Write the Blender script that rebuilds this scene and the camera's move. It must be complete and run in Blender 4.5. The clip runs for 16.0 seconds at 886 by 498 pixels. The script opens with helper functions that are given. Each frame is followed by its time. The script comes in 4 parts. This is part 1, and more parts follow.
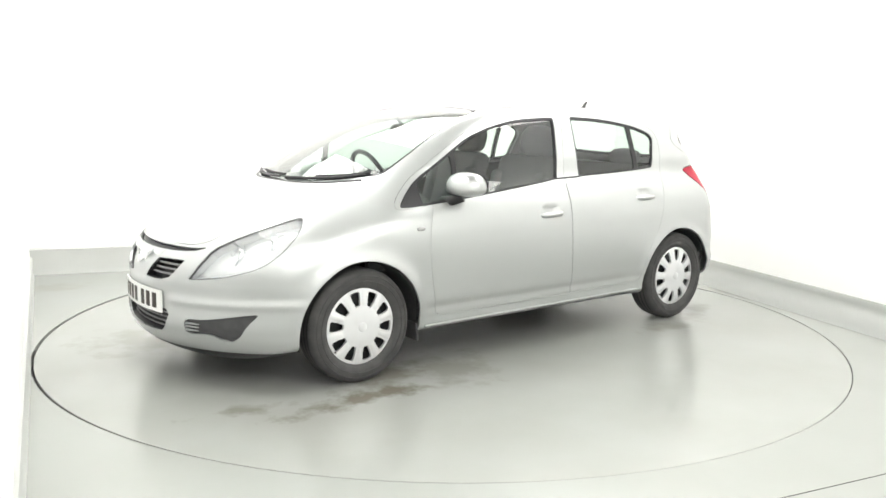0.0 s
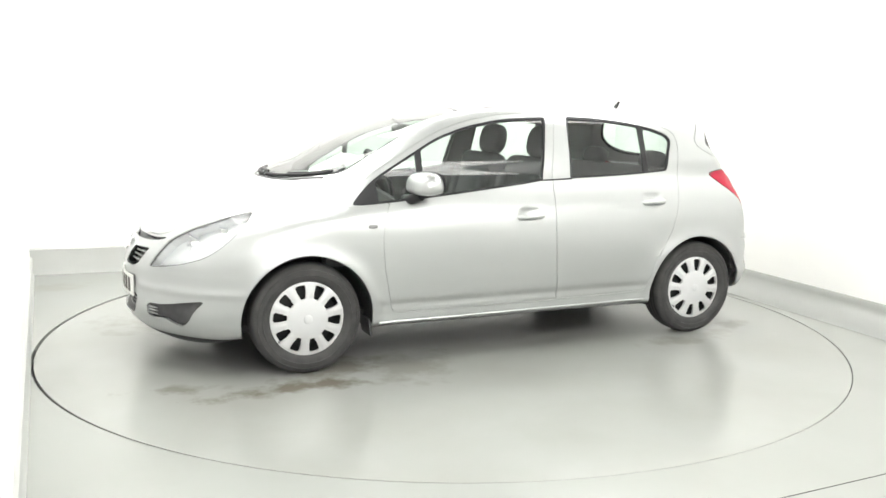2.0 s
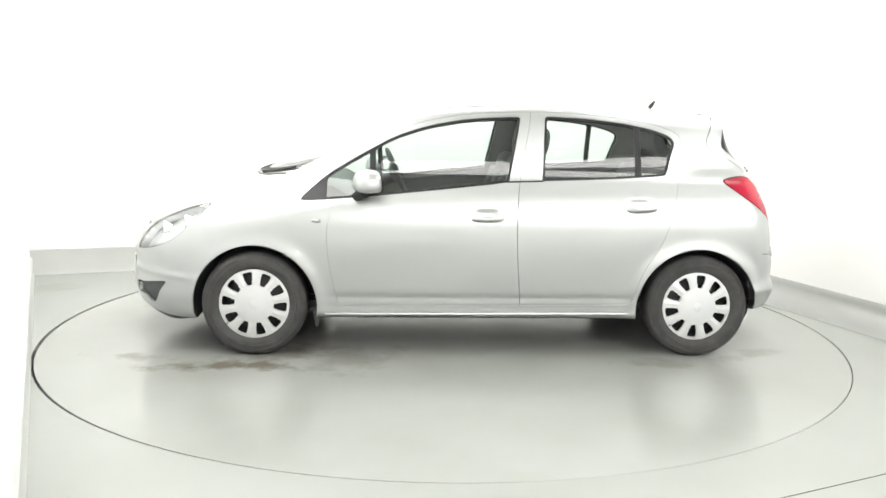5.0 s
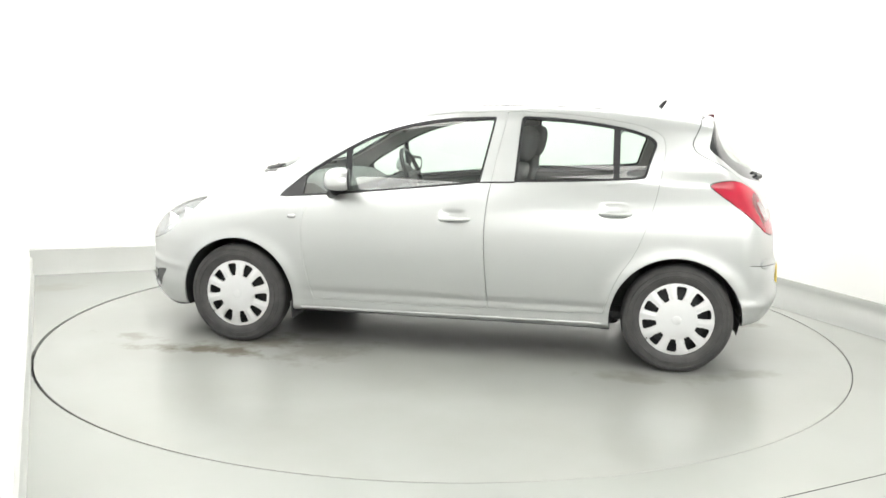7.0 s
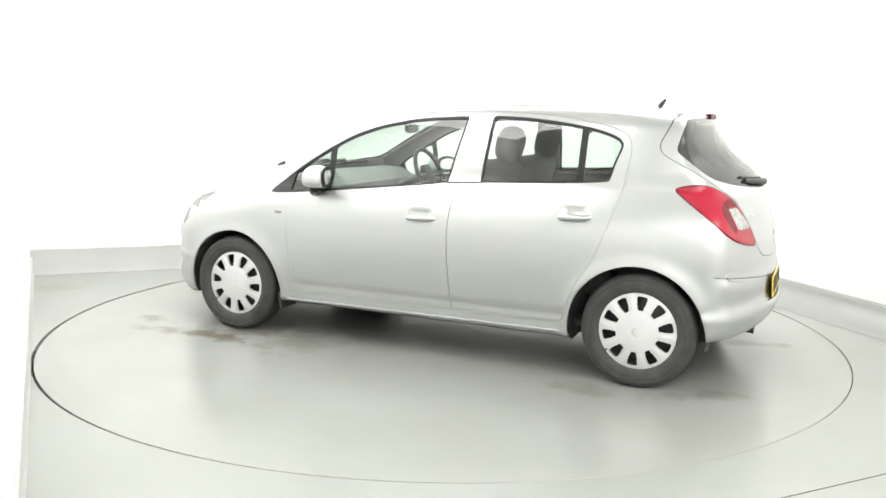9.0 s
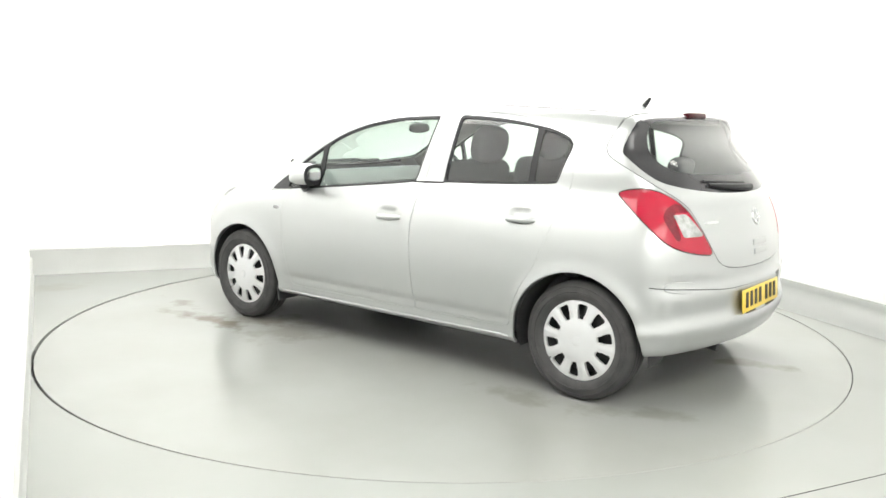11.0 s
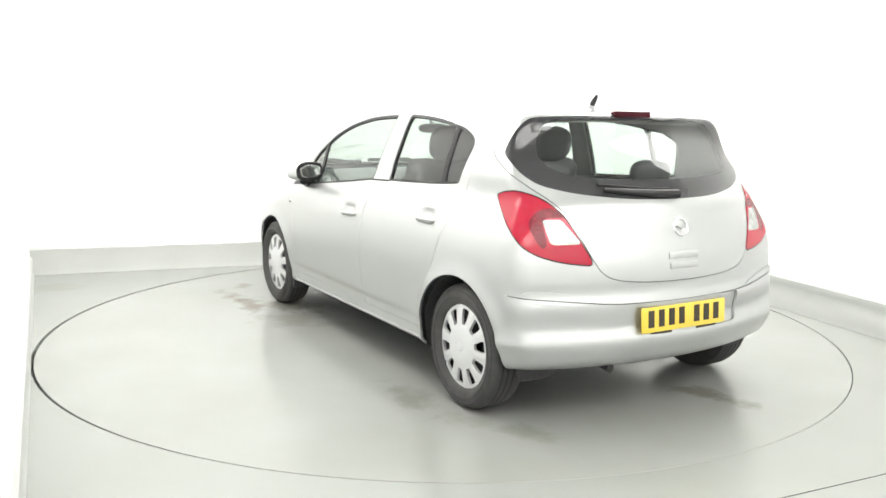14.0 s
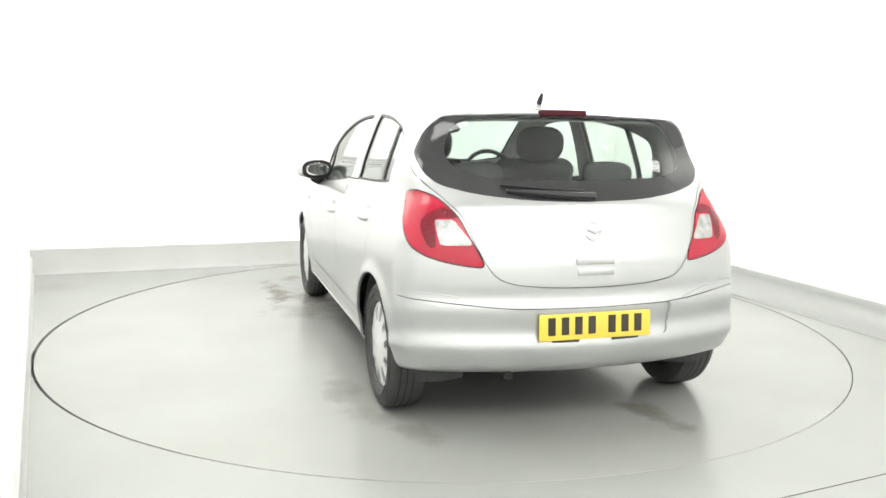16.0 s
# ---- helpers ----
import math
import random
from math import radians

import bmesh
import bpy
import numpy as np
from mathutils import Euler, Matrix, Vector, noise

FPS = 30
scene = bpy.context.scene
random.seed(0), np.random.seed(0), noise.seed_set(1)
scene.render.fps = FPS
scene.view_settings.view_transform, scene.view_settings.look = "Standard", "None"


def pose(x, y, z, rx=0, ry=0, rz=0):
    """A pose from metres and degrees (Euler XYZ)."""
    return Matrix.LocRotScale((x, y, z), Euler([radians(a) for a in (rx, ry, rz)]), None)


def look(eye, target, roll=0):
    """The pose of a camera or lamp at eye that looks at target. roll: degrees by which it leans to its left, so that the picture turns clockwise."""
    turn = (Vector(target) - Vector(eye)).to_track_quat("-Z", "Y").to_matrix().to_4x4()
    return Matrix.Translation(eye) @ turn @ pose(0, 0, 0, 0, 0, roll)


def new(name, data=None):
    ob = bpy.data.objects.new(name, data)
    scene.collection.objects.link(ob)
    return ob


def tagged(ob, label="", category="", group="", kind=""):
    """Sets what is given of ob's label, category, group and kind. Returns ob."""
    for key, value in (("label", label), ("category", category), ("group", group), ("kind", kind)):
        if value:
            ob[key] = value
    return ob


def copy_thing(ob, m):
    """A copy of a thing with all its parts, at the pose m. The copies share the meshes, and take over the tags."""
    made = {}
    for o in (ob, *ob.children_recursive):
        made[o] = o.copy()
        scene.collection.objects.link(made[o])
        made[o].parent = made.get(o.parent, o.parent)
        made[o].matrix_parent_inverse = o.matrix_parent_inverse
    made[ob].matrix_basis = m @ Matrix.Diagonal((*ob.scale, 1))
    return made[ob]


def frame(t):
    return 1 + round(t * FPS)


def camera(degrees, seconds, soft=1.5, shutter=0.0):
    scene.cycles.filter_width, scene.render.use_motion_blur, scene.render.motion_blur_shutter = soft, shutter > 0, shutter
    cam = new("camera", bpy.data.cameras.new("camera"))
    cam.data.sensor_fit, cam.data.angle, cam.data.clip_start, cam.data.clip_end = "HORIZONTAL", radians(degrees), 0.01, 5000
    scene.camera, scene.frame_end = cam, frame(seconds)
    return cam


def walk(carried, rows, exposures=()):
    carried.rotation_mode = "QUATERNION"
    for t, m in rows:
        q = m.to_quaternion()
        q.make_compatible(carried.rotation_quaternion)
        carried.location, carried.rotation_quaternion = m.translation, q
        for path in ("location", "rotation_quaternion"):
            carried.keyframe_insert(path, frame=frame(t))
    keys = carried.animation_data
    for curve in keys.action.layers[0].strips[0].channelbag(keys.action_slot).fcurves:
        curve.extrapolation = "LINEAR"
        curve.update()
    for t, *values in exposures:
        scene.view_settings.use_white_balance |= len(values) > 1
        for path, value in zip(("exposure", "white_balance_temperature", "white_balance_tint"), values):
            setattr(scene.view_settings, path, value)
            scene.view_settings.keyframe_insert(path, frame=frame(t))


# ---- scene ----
EYE, TARGET, LEAN = (0.000, -5.406, 1.357), (-0.0086, -0.4689, 0.5676), 0.950
cam = camera(55.317, 16.0, soft=1.6)
walk(cam, [(0.0, look(EYE, TARGET, LEAN)), (16.0, look(EYE, TARGET, LEAN))])

# The turntable's heading, degrees, second by second; the car stands a little off its centre.
HEADING = [217.73, 210.67, 203.65, 196.66, 189.72, 182.8, 175.9, 169.02, 162.16, 155.3, 148.44, 141.58, 134.71, 127.83, 120.92, 113.99, 107.03]
CAR_X, CAR_Y = -0.1593, -0.0670
DISC_R = 2.427

# ---- light: unseen ceiling panels assumed for the photo booth; the room is closed, the world stays dark ----
world = bpy.data.worlds.new("world")
scene.world = world
world.use_nodes = True
world.node_tree.nodes["Background"].inputs[0].default_value = (0.8, 0.85, 0.9, 1)
world.node_tree.nodes["Background"].inputs[1].default_value = 0.05
scene.view_settings.exposure = 0.0
LAMP_GLOW = 6.5
ROOM_TURN = 20.5
ROOM_H = 3.1


# ---- materials ----
def principled(name, color, rough=0.5, metal=0.0, **more):
    m = bpy.data.materials.new(name)
    m.use_nodes = True
    b = m.node_tree.nodes["Principled BSDF"]
    b.inputs["Base Color"].default_value = (*color, 1)
    b.inputs["Roughness"].default_value = rough
    b.inputs["Metallic"].default_value = metal
    for key, value in more.items():
        b.inputs[key.replace("_", " ")].default_value = value
    return m


def vary(m, scale, color_b, amount=0.5, rough_by=0.0, bump=0.0, bump_scale=None, low=0.35, high=0.7):
    """Noise between the base colour and a second one, with roughness and relief to match."""
    nt = m.node_tree
    b = nt.nodes["Principled BSDF"]
    co = nt.nodes.new("ShaderNodeTexCoord")
    n = nt.nodes.new("ShaderNodeTexNoise")
    n.inputs["Scale"].default_value = scale
    n.inputs["Detail"].default_value = 7
    nt.links.new(co.outputs["Object"], n.inputs["Vector"])
    r = nt.nodes.new("ShaderNodeMapRange")
    r.inputs["From Min"].default_value, r.inputs["From Max"].default_value = low, high
    r.inputs["To Max"].default_value = amount
    nt.links.new(n.outputs["Fac"], r.inputs["Value"])
    mix = nt.nodes.new("ShaderNodeMix")
    mix.data_type = "RGBA"
    mix.inputs["A"].default_value = b.inputs["Base Color"].default_value
    mix.inputs["B"].default_value = (*color_b, 1)
    nt.links.new(r.outputs["Result"], mix.inputs["Factor"])
    nt.links.new(mix.outputs["Result"], b.inputs["Base Color"])
    if rough_by:
        q = nt.nodes.new("ShaderNodeMapRange")
        q.inputs["From Min"].default_value, q.inputs["From Max"].default_value = low, high
        base = b.inputs["Roughness"].default_value
        q.inputs["To Min"].default_value, q.inputs["To Max"].default_value = base, base + rough_by
        nt.links.new(n.outputs["Fac"], q.inputs["Value"])
        nt.links.new(q.outputs["Result"], b.inputs["Roughness"])
    if bump:
        n2 = nt.nodes.new("ShaderNodeTexNoise")
        n2.inputs["Scale"].default_value = bump_scale or scale * 8
        n2.inputs["Detail"].default_value = 4
        nt.links.new(co.outputs["Object"], n2.inputs["Vector"])
        u = nt.nodes.new("ShaderNodeBump")
        u.inputs["Strength"].default_value = bump
        u.inputs["Distance"].default_value = 0.01
        nt.links.new(n2.outputs["Fac"], u.inputs["Height"])
        nt.links.new(u.outputs["Normal"], b.inputs["Normal"])
    return m


def stain(m, spots, color):
    """Dirt of a ragged shape round the given places (x, y, length, width, strength) of a floor."""
    nt = m.node_tree
    b = nt.nodes["Principled BSDF"]
    co = nt.nodes.new("ShaderNodeTexCoord")
    n = nt.nodes.new("ShaderNodeTexNoise")
    n.inputs["Scale"].default_value = 5.5
    n.inputs["Detail"].default_value = 8
    n.inputs["Roughness"].default_value = 0.62
    nt.links.new(co.outputs["Object"], n.inputs["Vector"])
    last = None
    for x, y, a, w, strength, turn in spots:
        mp = nt.nodes.new("ShaderNodeMapping")
        mp.vector_type = "TEXTURE"
        mp.inputs["Location"].default_value = (x, y, 0)
        mp.inputs["Rotation"].default_value = (0, 0, radians(turn))
        mp.inputs["Scale"].default_value = (a, w, 1)
        nt.links.new(co.outputs["Object"], mp.inputs["Vector"])
        ln = nt.nodes.new("ShaderNodeVectorMath")
        ln.operation = "LENGTH"
        nt.links.new(mp.outputs["Vector"], ln.inputs[0])
        s = nt.nodes.new("ShaderNodeMath")
        s.operation = "MULTIPLY_ADD"
        s.inputs[1].default_value, s.inputs[2].default_value = -0.32, 0.28
        nt.links.new(ln.outputs["Value"], s.inputs[0])
        t = nt.nodes.new("ShaderNodeMath")
        nt.links.new(s.outputs[0], t.inputs[0])
        nt.links.new(n.outputs["Fac"], t.inputs[1])
        r = nt.nodes.new("ShaderNodeMapRange")
        r.inputs["From Min"].default_value, r.inputs["From Max"].default_value = 0.47, 0.70
        r.inputs["To Max"].default_value = strength
        nt.links.new(t.outputs[0], r.inputs["Value"])
        if last is None:
            last = r.outputs["Result"]
        else:
            mx = nt.nodes.new("ShaderNodeMath")
            mx.operation = "MAXIMUM"
            nt.links.new(last, mx.inputs[0])
            nt.links.new(r.outputs["Result"], mx.inputs[1])
            last = mx.outputs[0]
    link = b.inputs["Base Color"].links[0].from_socket
    mix = nt.nodes.new("ShaderNodeMix")
    mix.data_type = "RGBA"
    mix.inputs["B"].default_value = (*color, 1)
    nt.links.new(last, mix.inputs["Factor"])
    nt.links.new(link, mix.inputs["A"])
    nt.links.new(mix.outputs["Result"], b.inputs["Base Color"])
    return m


def glass_material(name, tint, rough=0.0, low=0.04, bend=4.2):
    m = bpy.data.materials.new(name)
    m.use_nodes = True
    nt = m.node_tree
    nt.nodes.remove(nt.nodes["Principled BSDF"])
    out = nt.nodes["Material Output"]
    clear = nt.nodes.new("ShaderNodeBsdfTransparent")
    clear.inputs["Color"].default_value = (*tint, 1)
    gloss = nt.nodes.new("ShaderNodeBsdfGlossy")
    gloss.inputs["Roughness"].default_value = rough
    lw = nt.nodes.new("ShaderNodeLayerWeight")
    lw.inputs["Blend"].default_value = 0.5
    power = nt.nodes.new("ShaderNodeMath")
    power.operation = "POWER"
    power.inputs[1].default_value = bend
    nt.links.new(lw.outputs["Facing"], power.inputs[0])
    fr = nt.nodes.new("ShaderNodeMath")
    fr.operation = "MULTIPLY_ADD"
    fr.inputs[1].default_value, fr.inputs[2].default_value = 1.0 - low, low
    nt.links.new(power.outputs[0], fr.inputs[0])
    mix = nt.nodes.new("ShaderNodeMixShader")
    nt.links.new(fr.outputs[0], mix.inputs["Fac"])
    nt.links.new(clear.outputs["BSDF"], mix.inputs[1])
    nt.links.new(gloss.outputs["BSDF"], mix.inputs[2])
    nt.links.new(mix.outputs["Shader"], out.inputs["Surface"])
    return m


def glow_material(name, color, strength):
    m = bpy.data.materials.new(name)
    m.use_nodes = True
    b = m.node_tree.nodes["Principled BSDF"]
    b.inputs["Base Color"].default_value = (*color, 1)
    b.inputs["Emission Color"].default_value = (*color, 1)
    b.inputs["Emission Strength"].default_value = strength
    return m


M_WALL = vary(principled("white_wall_paint", (0.86, 0.86, 0.85), 0.6), 1.3, (0.82, 0.82, 0.80), 0.6, bump=0.05, bump_scale=90)
M_COVE = vary(principled("pale_grey_cove_paint", (0.50, 0.51, 0.495), 0.45), 3.0, (0.45, 0.46, 0.44), 0.6, bump=0.06, bump_scale=40)
M_SKIRT = vary(principled("light_grey_skirt_paint", (0.27, 0.278, 0.266), 0.4), 2.0, (0.24, 0.247, 0.235), 0.6)
M_FLOOR = vary(principled("grey_floor_paint", (0.290, 0.300, 0.287), 0.24), 1.1, (0.262, 0.268, 0.250), 0.6, 0.02)
M_DISC = vary(principled("grey_turntable_paint", (0.300, 0.308, 0.295), 0.20), 1.4, (0.262, 0.264, 0.245), 0.6, 0.02)
stain(M_FLOOR, [(3.0, 0.9, 0.5, 0.10, 0.35, -60), (-3.0, 0.9, 0.3, 0.2, 0.25, 20)], (0.20, 0.18, 0.14))
M_SCRATCH = principled("scratched_paint", (0.13, 0.125, 0.115), 0.6)
M_PIT = principled("dark_gap", (0.02, 0.02, 0.02), 0.8)
M_PAINT = vary(principled("silver_paint", (0.50, 0.515, 0.515), 0.32, 0.78, Coat_Weight=0.6, Coat_Roughness=0.04), 2.0, (0.49, 0.505, 0.505), 0.5, 0.03)
M_BLACK = principled("black_trim", (0.022, 0.022, 0.024), 0.42, 0.0, Specular_IOR_Level=0.3)
M_PLASTIC = vary(principled("dark_grey_plastic", (0.035, 0.035, 0.037), 0.55), 40, (0.055, 0.055, 0.056), 0.6, bump=0.1, bump_scale=250)
# dark colour of the shut lines, also the painted shade of the bumper crease
M_SEAM = principled("shut_line_and_crease_shade", (0.07, 0.07, 0.07), 0.8)
M_RUBBER = vary(principled("tyre_rubber", (0.042, 0.042, 0.043), 0.7), 14, (0.072, 0.070, 0.068), 0.7, bump=0.15, bump_scale=120)
M_COVER = vary(principled("silver_wheel_cover", (0.70, 0.71, 0.72), 0.34, 0.35), 6, (0.60, 0.60, 0.60), 0.5, 0.08)
M_HUBDARK = principled("dark_steel_wheel", (0.03, 0.03, 0.032), 0.5, 0.4)
M_CHROME = principled("chrome", (0.86, 0.87, 0.88), 0.12, 1.0)
M_LAMPIN = vary(principled("lamp_reflector", (0.74, 0.75, 0.76), 0.25, 0.4), 9, (0.6, 0.61, 0.62), 0.6)
M_GLASS = glass_material("tinted_window_glass", (0.80, 0.875, 0.835), low=0.08)
M_SCREEN = glass_material("windscreen_glass", (0.74, 0.83, 0.785), low=0.065, bend=3.4)
M_CLEAR = glass_material("clear_lamp_cover", (0.95, 0.96, 0.96), low=0.04)
M_DARKGLASS = principled("black_printed_glass_edge", (0.03, 0.03, 0.033), 0.08, 0.0, Specular_IOR_Level=0.6)
M_RED = vary(principled("red_lamp_plastic", (0.36, 0.008, 0.03), 0.14, Specular_IOR_Level=0.5), 3, (0.46, 0.02, 0.045), 0.7)
M_REDBAND = vary(principled("deep_red_lamp_plastic", (0.13, 0.002, 0.012), 0.2, Specular_IOR_Level=0.4), 40, (0.24, 0.006, 0.02), 0.7, bump=0.3, bump_scale=90)
M_REDDARK = principled("dark_red_lamp_plastic", (0.05, 0.003, 0.008), 0.4, Specular_IOR_Level=0.15)
M_WHITELENS = vary(principled("clear_lamp_insert", (0.52, 0.52, 0.52), 0.12, 0.4), 30, (0.25, 0.25, 0.25), 0.8, bump=0.3, bump_scale=80)
M_YELLOW = vary(principled("yellow_plate", (0.82, 0.60, 0.085), 0.3), 6, (0.74, 0.53, 0.07), 0.5)
M_PLATEW = vary(principled("white_plate", (0.85, 0.85, 0.83), 0.35), 6, (0.75, 0.75, 0.72), 0.5)
M_INK = principled("black_plate_ink", (0.035, 0.028, 0.02), 0.5)
M_FABRIC = vary(principled("charcoal_seat_cloth", (0.07, 0.07, 0.075), 0.9), 25, (0.10, 0.10, 0.105), 0.7, bump=0.08, bump_scale=70)
M_DASH = vary(principled("grey_dashboard", (0.11, 0.113, 0.115), 0.65), 30, (0.15, 0.15, 0.155), 0.6, bump=0.15, bump_scale=200)
M_LINER = vary(principled("pale_grey_headlining", (0.48, 0.48, 0.46), 0.9), 40, (0.42, 0.42, 0.40), 0.6, bump=0.1, bump_scale=200)
M_MIRROR = principled("mirror_glass", (0.9, 0.9, 0.9), 0.02, 1.0)
M_GLOW = glow_material("ceiling_panel_glow", (1.0, 0.99, 0.96), LAMP_GLOW)


# ---- mesh tools ----
def mesh_object(name, verts, faces, material, parent=None, label="", normals=None, smooth=True):
    me = bpy.data.meshes.new(name)
    me.from_pydata([tuple(v) for v in verts], [], [tuple(f) for f in faces])
    me.materials.append(material)
    if smooth:
        me.polygons.foreach_set("use_smooth", [True] * len(me.polygons))
    if normals is not None:
        me.normals_split_custom_set_from_vertices([tuple(n) for n in normals])
    me.update()
    ob = new(name, me)
    ob.parent = parent
    return tagged(ob, label)


def part(name, bm, material, parent=None, label="", smooth=True):
    """Links a bmesh as one mesh object under a thing or a part."""
    bmesh.ops.recalc_face_normals(bm, faces=bm.faces[:])
    me = bpy.data.meshes.new(name)
    bm.to_mesh(me)
    bm.free()
    me.materials.append(material)
    if smooth:
        me.polygons.foreach_set("use_smooth", [True] * len(me.polygons))
        me.set_sharp_from_angle(angle=radians(38))
    ob = new(name, me)
    ob.parent = parent
    return tagged(ob, label)


def box(sx, sy, sz, m=Matrix(), bevel=0.0, bm=None, segments=2):
    bm = bm or bmesh.new()
    g = bmesh.ops.create_cube(bm, size=1, matrix=m @ Matrix.Diagonal((sx, sy, sz, 1)))
    if bevel:
        edges = list({e for v in g["verts"] for e in v.link_edges})
        bmesh.ops.bevel(bm, geom=edges, offset=bevel, segments=segments, profile=0.5, affect="EDGES")
    return bm


def tube(points, radius, sides=8, bm=None, closed=False):
    """A round bar along points."""
    bm = bm or bmesh.new()
    pts = [Vector(p) for p in points]
    rings = []
    for i, p in enumerate(pts):
        a = pts[i - 1] if (i or closed) else p
        b = pts[(i + 1) % len(pts)] if (i < len(pts) - 1 or closed) else p
        d = (b - a).normalized()
        s = d.orthogonal().normalized() if not rings else (side - d * side.dot(d)).normalized()
        side = s
        w = d.cross(s)
        r = radius[i] if isinstance(radius, (list, tuple)) else radius
        rings.append([bm.verts.new(p + (s * math.cos(k * math.tau / sides) + w * math.sin(k * math.tau / sides)) * r) for k in range(sides)])
    n = len(rings)
    for i in range(n if closed else n - 1):
        for k in range(sides):
            bm.faces.new((rings[i][k], rings[i][(k + 1) % sides], rings[(i + 1) % n][(k + 1) % sides], rings[(i + 1) % n][k]))
    if not closed:
        bm.faces.new(rings[0][::-1])
        bm.faces.new(rings[-1])
    return bm


def lathe(profile, sides=64, axis="y", bm=None):
    """Turns (radius, along) about an axis."""
    bm = bm or bmesh.new()
    rings = []
    for r, a in profile:
        ring = []
        for k in range(sides):
            c, s = math.cos(k * math.tau / sides) * r, math.sin(k * math.tau / sides) * r
            ring.append(bm.verts.new((c, a, s) if axis == "y" else (c, s, a) if axis == "z" else (a, c, s)))
        rings.append(ring)
    for p, q in zip(rings, rings[1:]):
        for k in range(sides):
            bm.faces.new((p[k], p[(k + 1) % sides], q[(k + 1) % sides], q[k]))
    return bm


def slab(outline, z0, z1, bm=None):
    """A plate with the outline (x, y) between two heights."""
    bm = bm or bmesh.new()
    lo = [bm.verts.new((x, y, z0)) for x, y in outline]
    hi = [bm.verts.new((x, y, z1)) for x, y in outline]
    bm.faces.new(lo[::-1])
    bm.faces.new(hi)
    for i in range(len(lo)):
        j = (i + 1) % len(lo)
        bm.faces.new((lo[i], lo[j], hi[j], hi[i]))
    return bm


# ---- the room ----
def room_point(a, b):
    c, s = math.cos(radians(ROOM_TURN)), math.sin(radians(ROOM_TURN))
    return (c * a - s * b, s * a + c * b)


LEFT_FAR, LEFT_NEAR = (-2.684, 2.471), (-1.98, -5.75)
BACK, RIGHT, NEAR = 2.471, 2.76, -5.75


def build_room():
    # the floor: one sheet with a round opening for the turntable
    bm = bmesh.new()
    n = 160
    hole_r = DISC_R + 0.0085
    shift = Vector((-0.006, -0.004))
    far = [room_point(*q) for q in ((-3.4, 3.2), (3.4, 3.2), (3.4, -6.4), (-2.9, -6.4))]
    inner, outer = [], []
    for k in range(n):
        a = k * math.tau / n
        d = Vector((math.cos(a), math.sin(a)))
        inner.append(bm.verts.new((*(d * hole_r + shift), 0)))
        best = 99.0
        for i in range(4):
            p, q = Vector(far[i]), Vector(far[(i + 1) % 4])
            e = q - p
            den = d.x * e.y - d.y * e.x
            if abs(den) > 1e-9:
                s = (p.x * e.y - p.y * e.x) / den
                u = (p.x * d.y - p.y * d.x) / den
                if s > 0 and -1e-6 <= u <= 1 + 1e-6:
                    best = min(best, s)
        outer.append(bm.verts.new((*(d * best), 0)))
    low = [bm.verts.new((v.co.x, v.co.y, -0.05)) for v in inner]
    for k in range(n):
        j = (k + 1) % n
        bm.faces.new((inner[k], outer[k], outer[j], inner[j]))
        bm.faces.new((low[k], inner[k], inner[j], low[j]))
    tagged(part("floor", bm, M_FLOOR, smooth=False), "pale grey painted workshop floor round the turntable", "floor", kind="structure")
    pit = lathe([(0.001, -0.05), (DISC_R + 0.3, -0.05)], 64, "z")
    tagged(part("floor_pit", pit, M_PIT), "dark pit under the turntable", "floor", kind="structure")
    # a joint in the floor paint
    p, q = Vector((*room_point(-0.4, -2.84), 0)), Vector((*room_point(2.5, -2.62), 0))
    d = (q - p).normalized()
    w = Vector((-d.y, d.x, 0)) * 0.0022
    bm = bmesh.new()
    for a, b in ((p, q),):
        lo = [bm.verts.new(v) for v in (a - w, b - w, b + w, a + w)]
        hi = [bm.verts.new(v.co + Vector((0, 0, 0.001))) for v in lo]
        bm.faces.new(hi)
        for i in range(4):
            bm.faces.new((lo[i], lo[(i + 1) % 4], hi[(i + 1) % 4], hi[i]))
    tagged(part("floor_joint", bm, M_PIT, smooth=False), "thin dark joint line across the floor", "floor joint", kind="structure")

    def wall(name, a, b, label, cove=0.0, cove_h=0.217):
        """A wall from a to b (room plan, the room on its right), with a painted upstand at its foot."""
        p, q = Vector(room_point(*a)), Vector(room_point(*b))
        d = (q - p).normalized()
        out = Vector((-d.y, d.x))
        corners = [p, q, q + out * 0.12, p + out * 0.12]
        ob = part(name, slab([tuple(c) for c in corners], -0.05, ROOM_H), M_WALL, smooth=False)
        tagged(ob, label, "wall", kind="structure")
        profile = [(0.004, cove_h), (0.016, cove_h - 0.012)]
        if cove:
            profile += [(0.018 + cove * (1 - math.cos(t)) , (cove_h - 0.012) * (1 - math.sin(t))) for t in [i * math.pi / 16 for i in range(1, 9)]]
        else:
            profile += [(0.018, 0.02), (0.026, 0.0)]
        bm = bmesh.new()
        cols = []
        for end in (p, q):
            cols.append([bm.verts.new((*(end - out * o), z + 0.0015)) for o, z in profile])
        for i in range(len(profile) - 1):
            bm.faces.new((cols[0][i], cols[1][i], cols[1][i + 1], cols[0][i + 1]))
        bm.faces.new((cols[0][0], cols[1][0], bm.verts.new((*q, cove_h + 0.0015)), bm.verts.new((*p, cove_h + 0.0015))))
        tagged(part("baseboard_" + name, bm, M_SKIRT if cove else M_COVE), "grey painted upstand along the foot of the wall", "baseboard", kind="structure")

    wall("wall_north", LEFT_FAR, (RIGHT, BACK), "plain white studio wall behind the turntable")
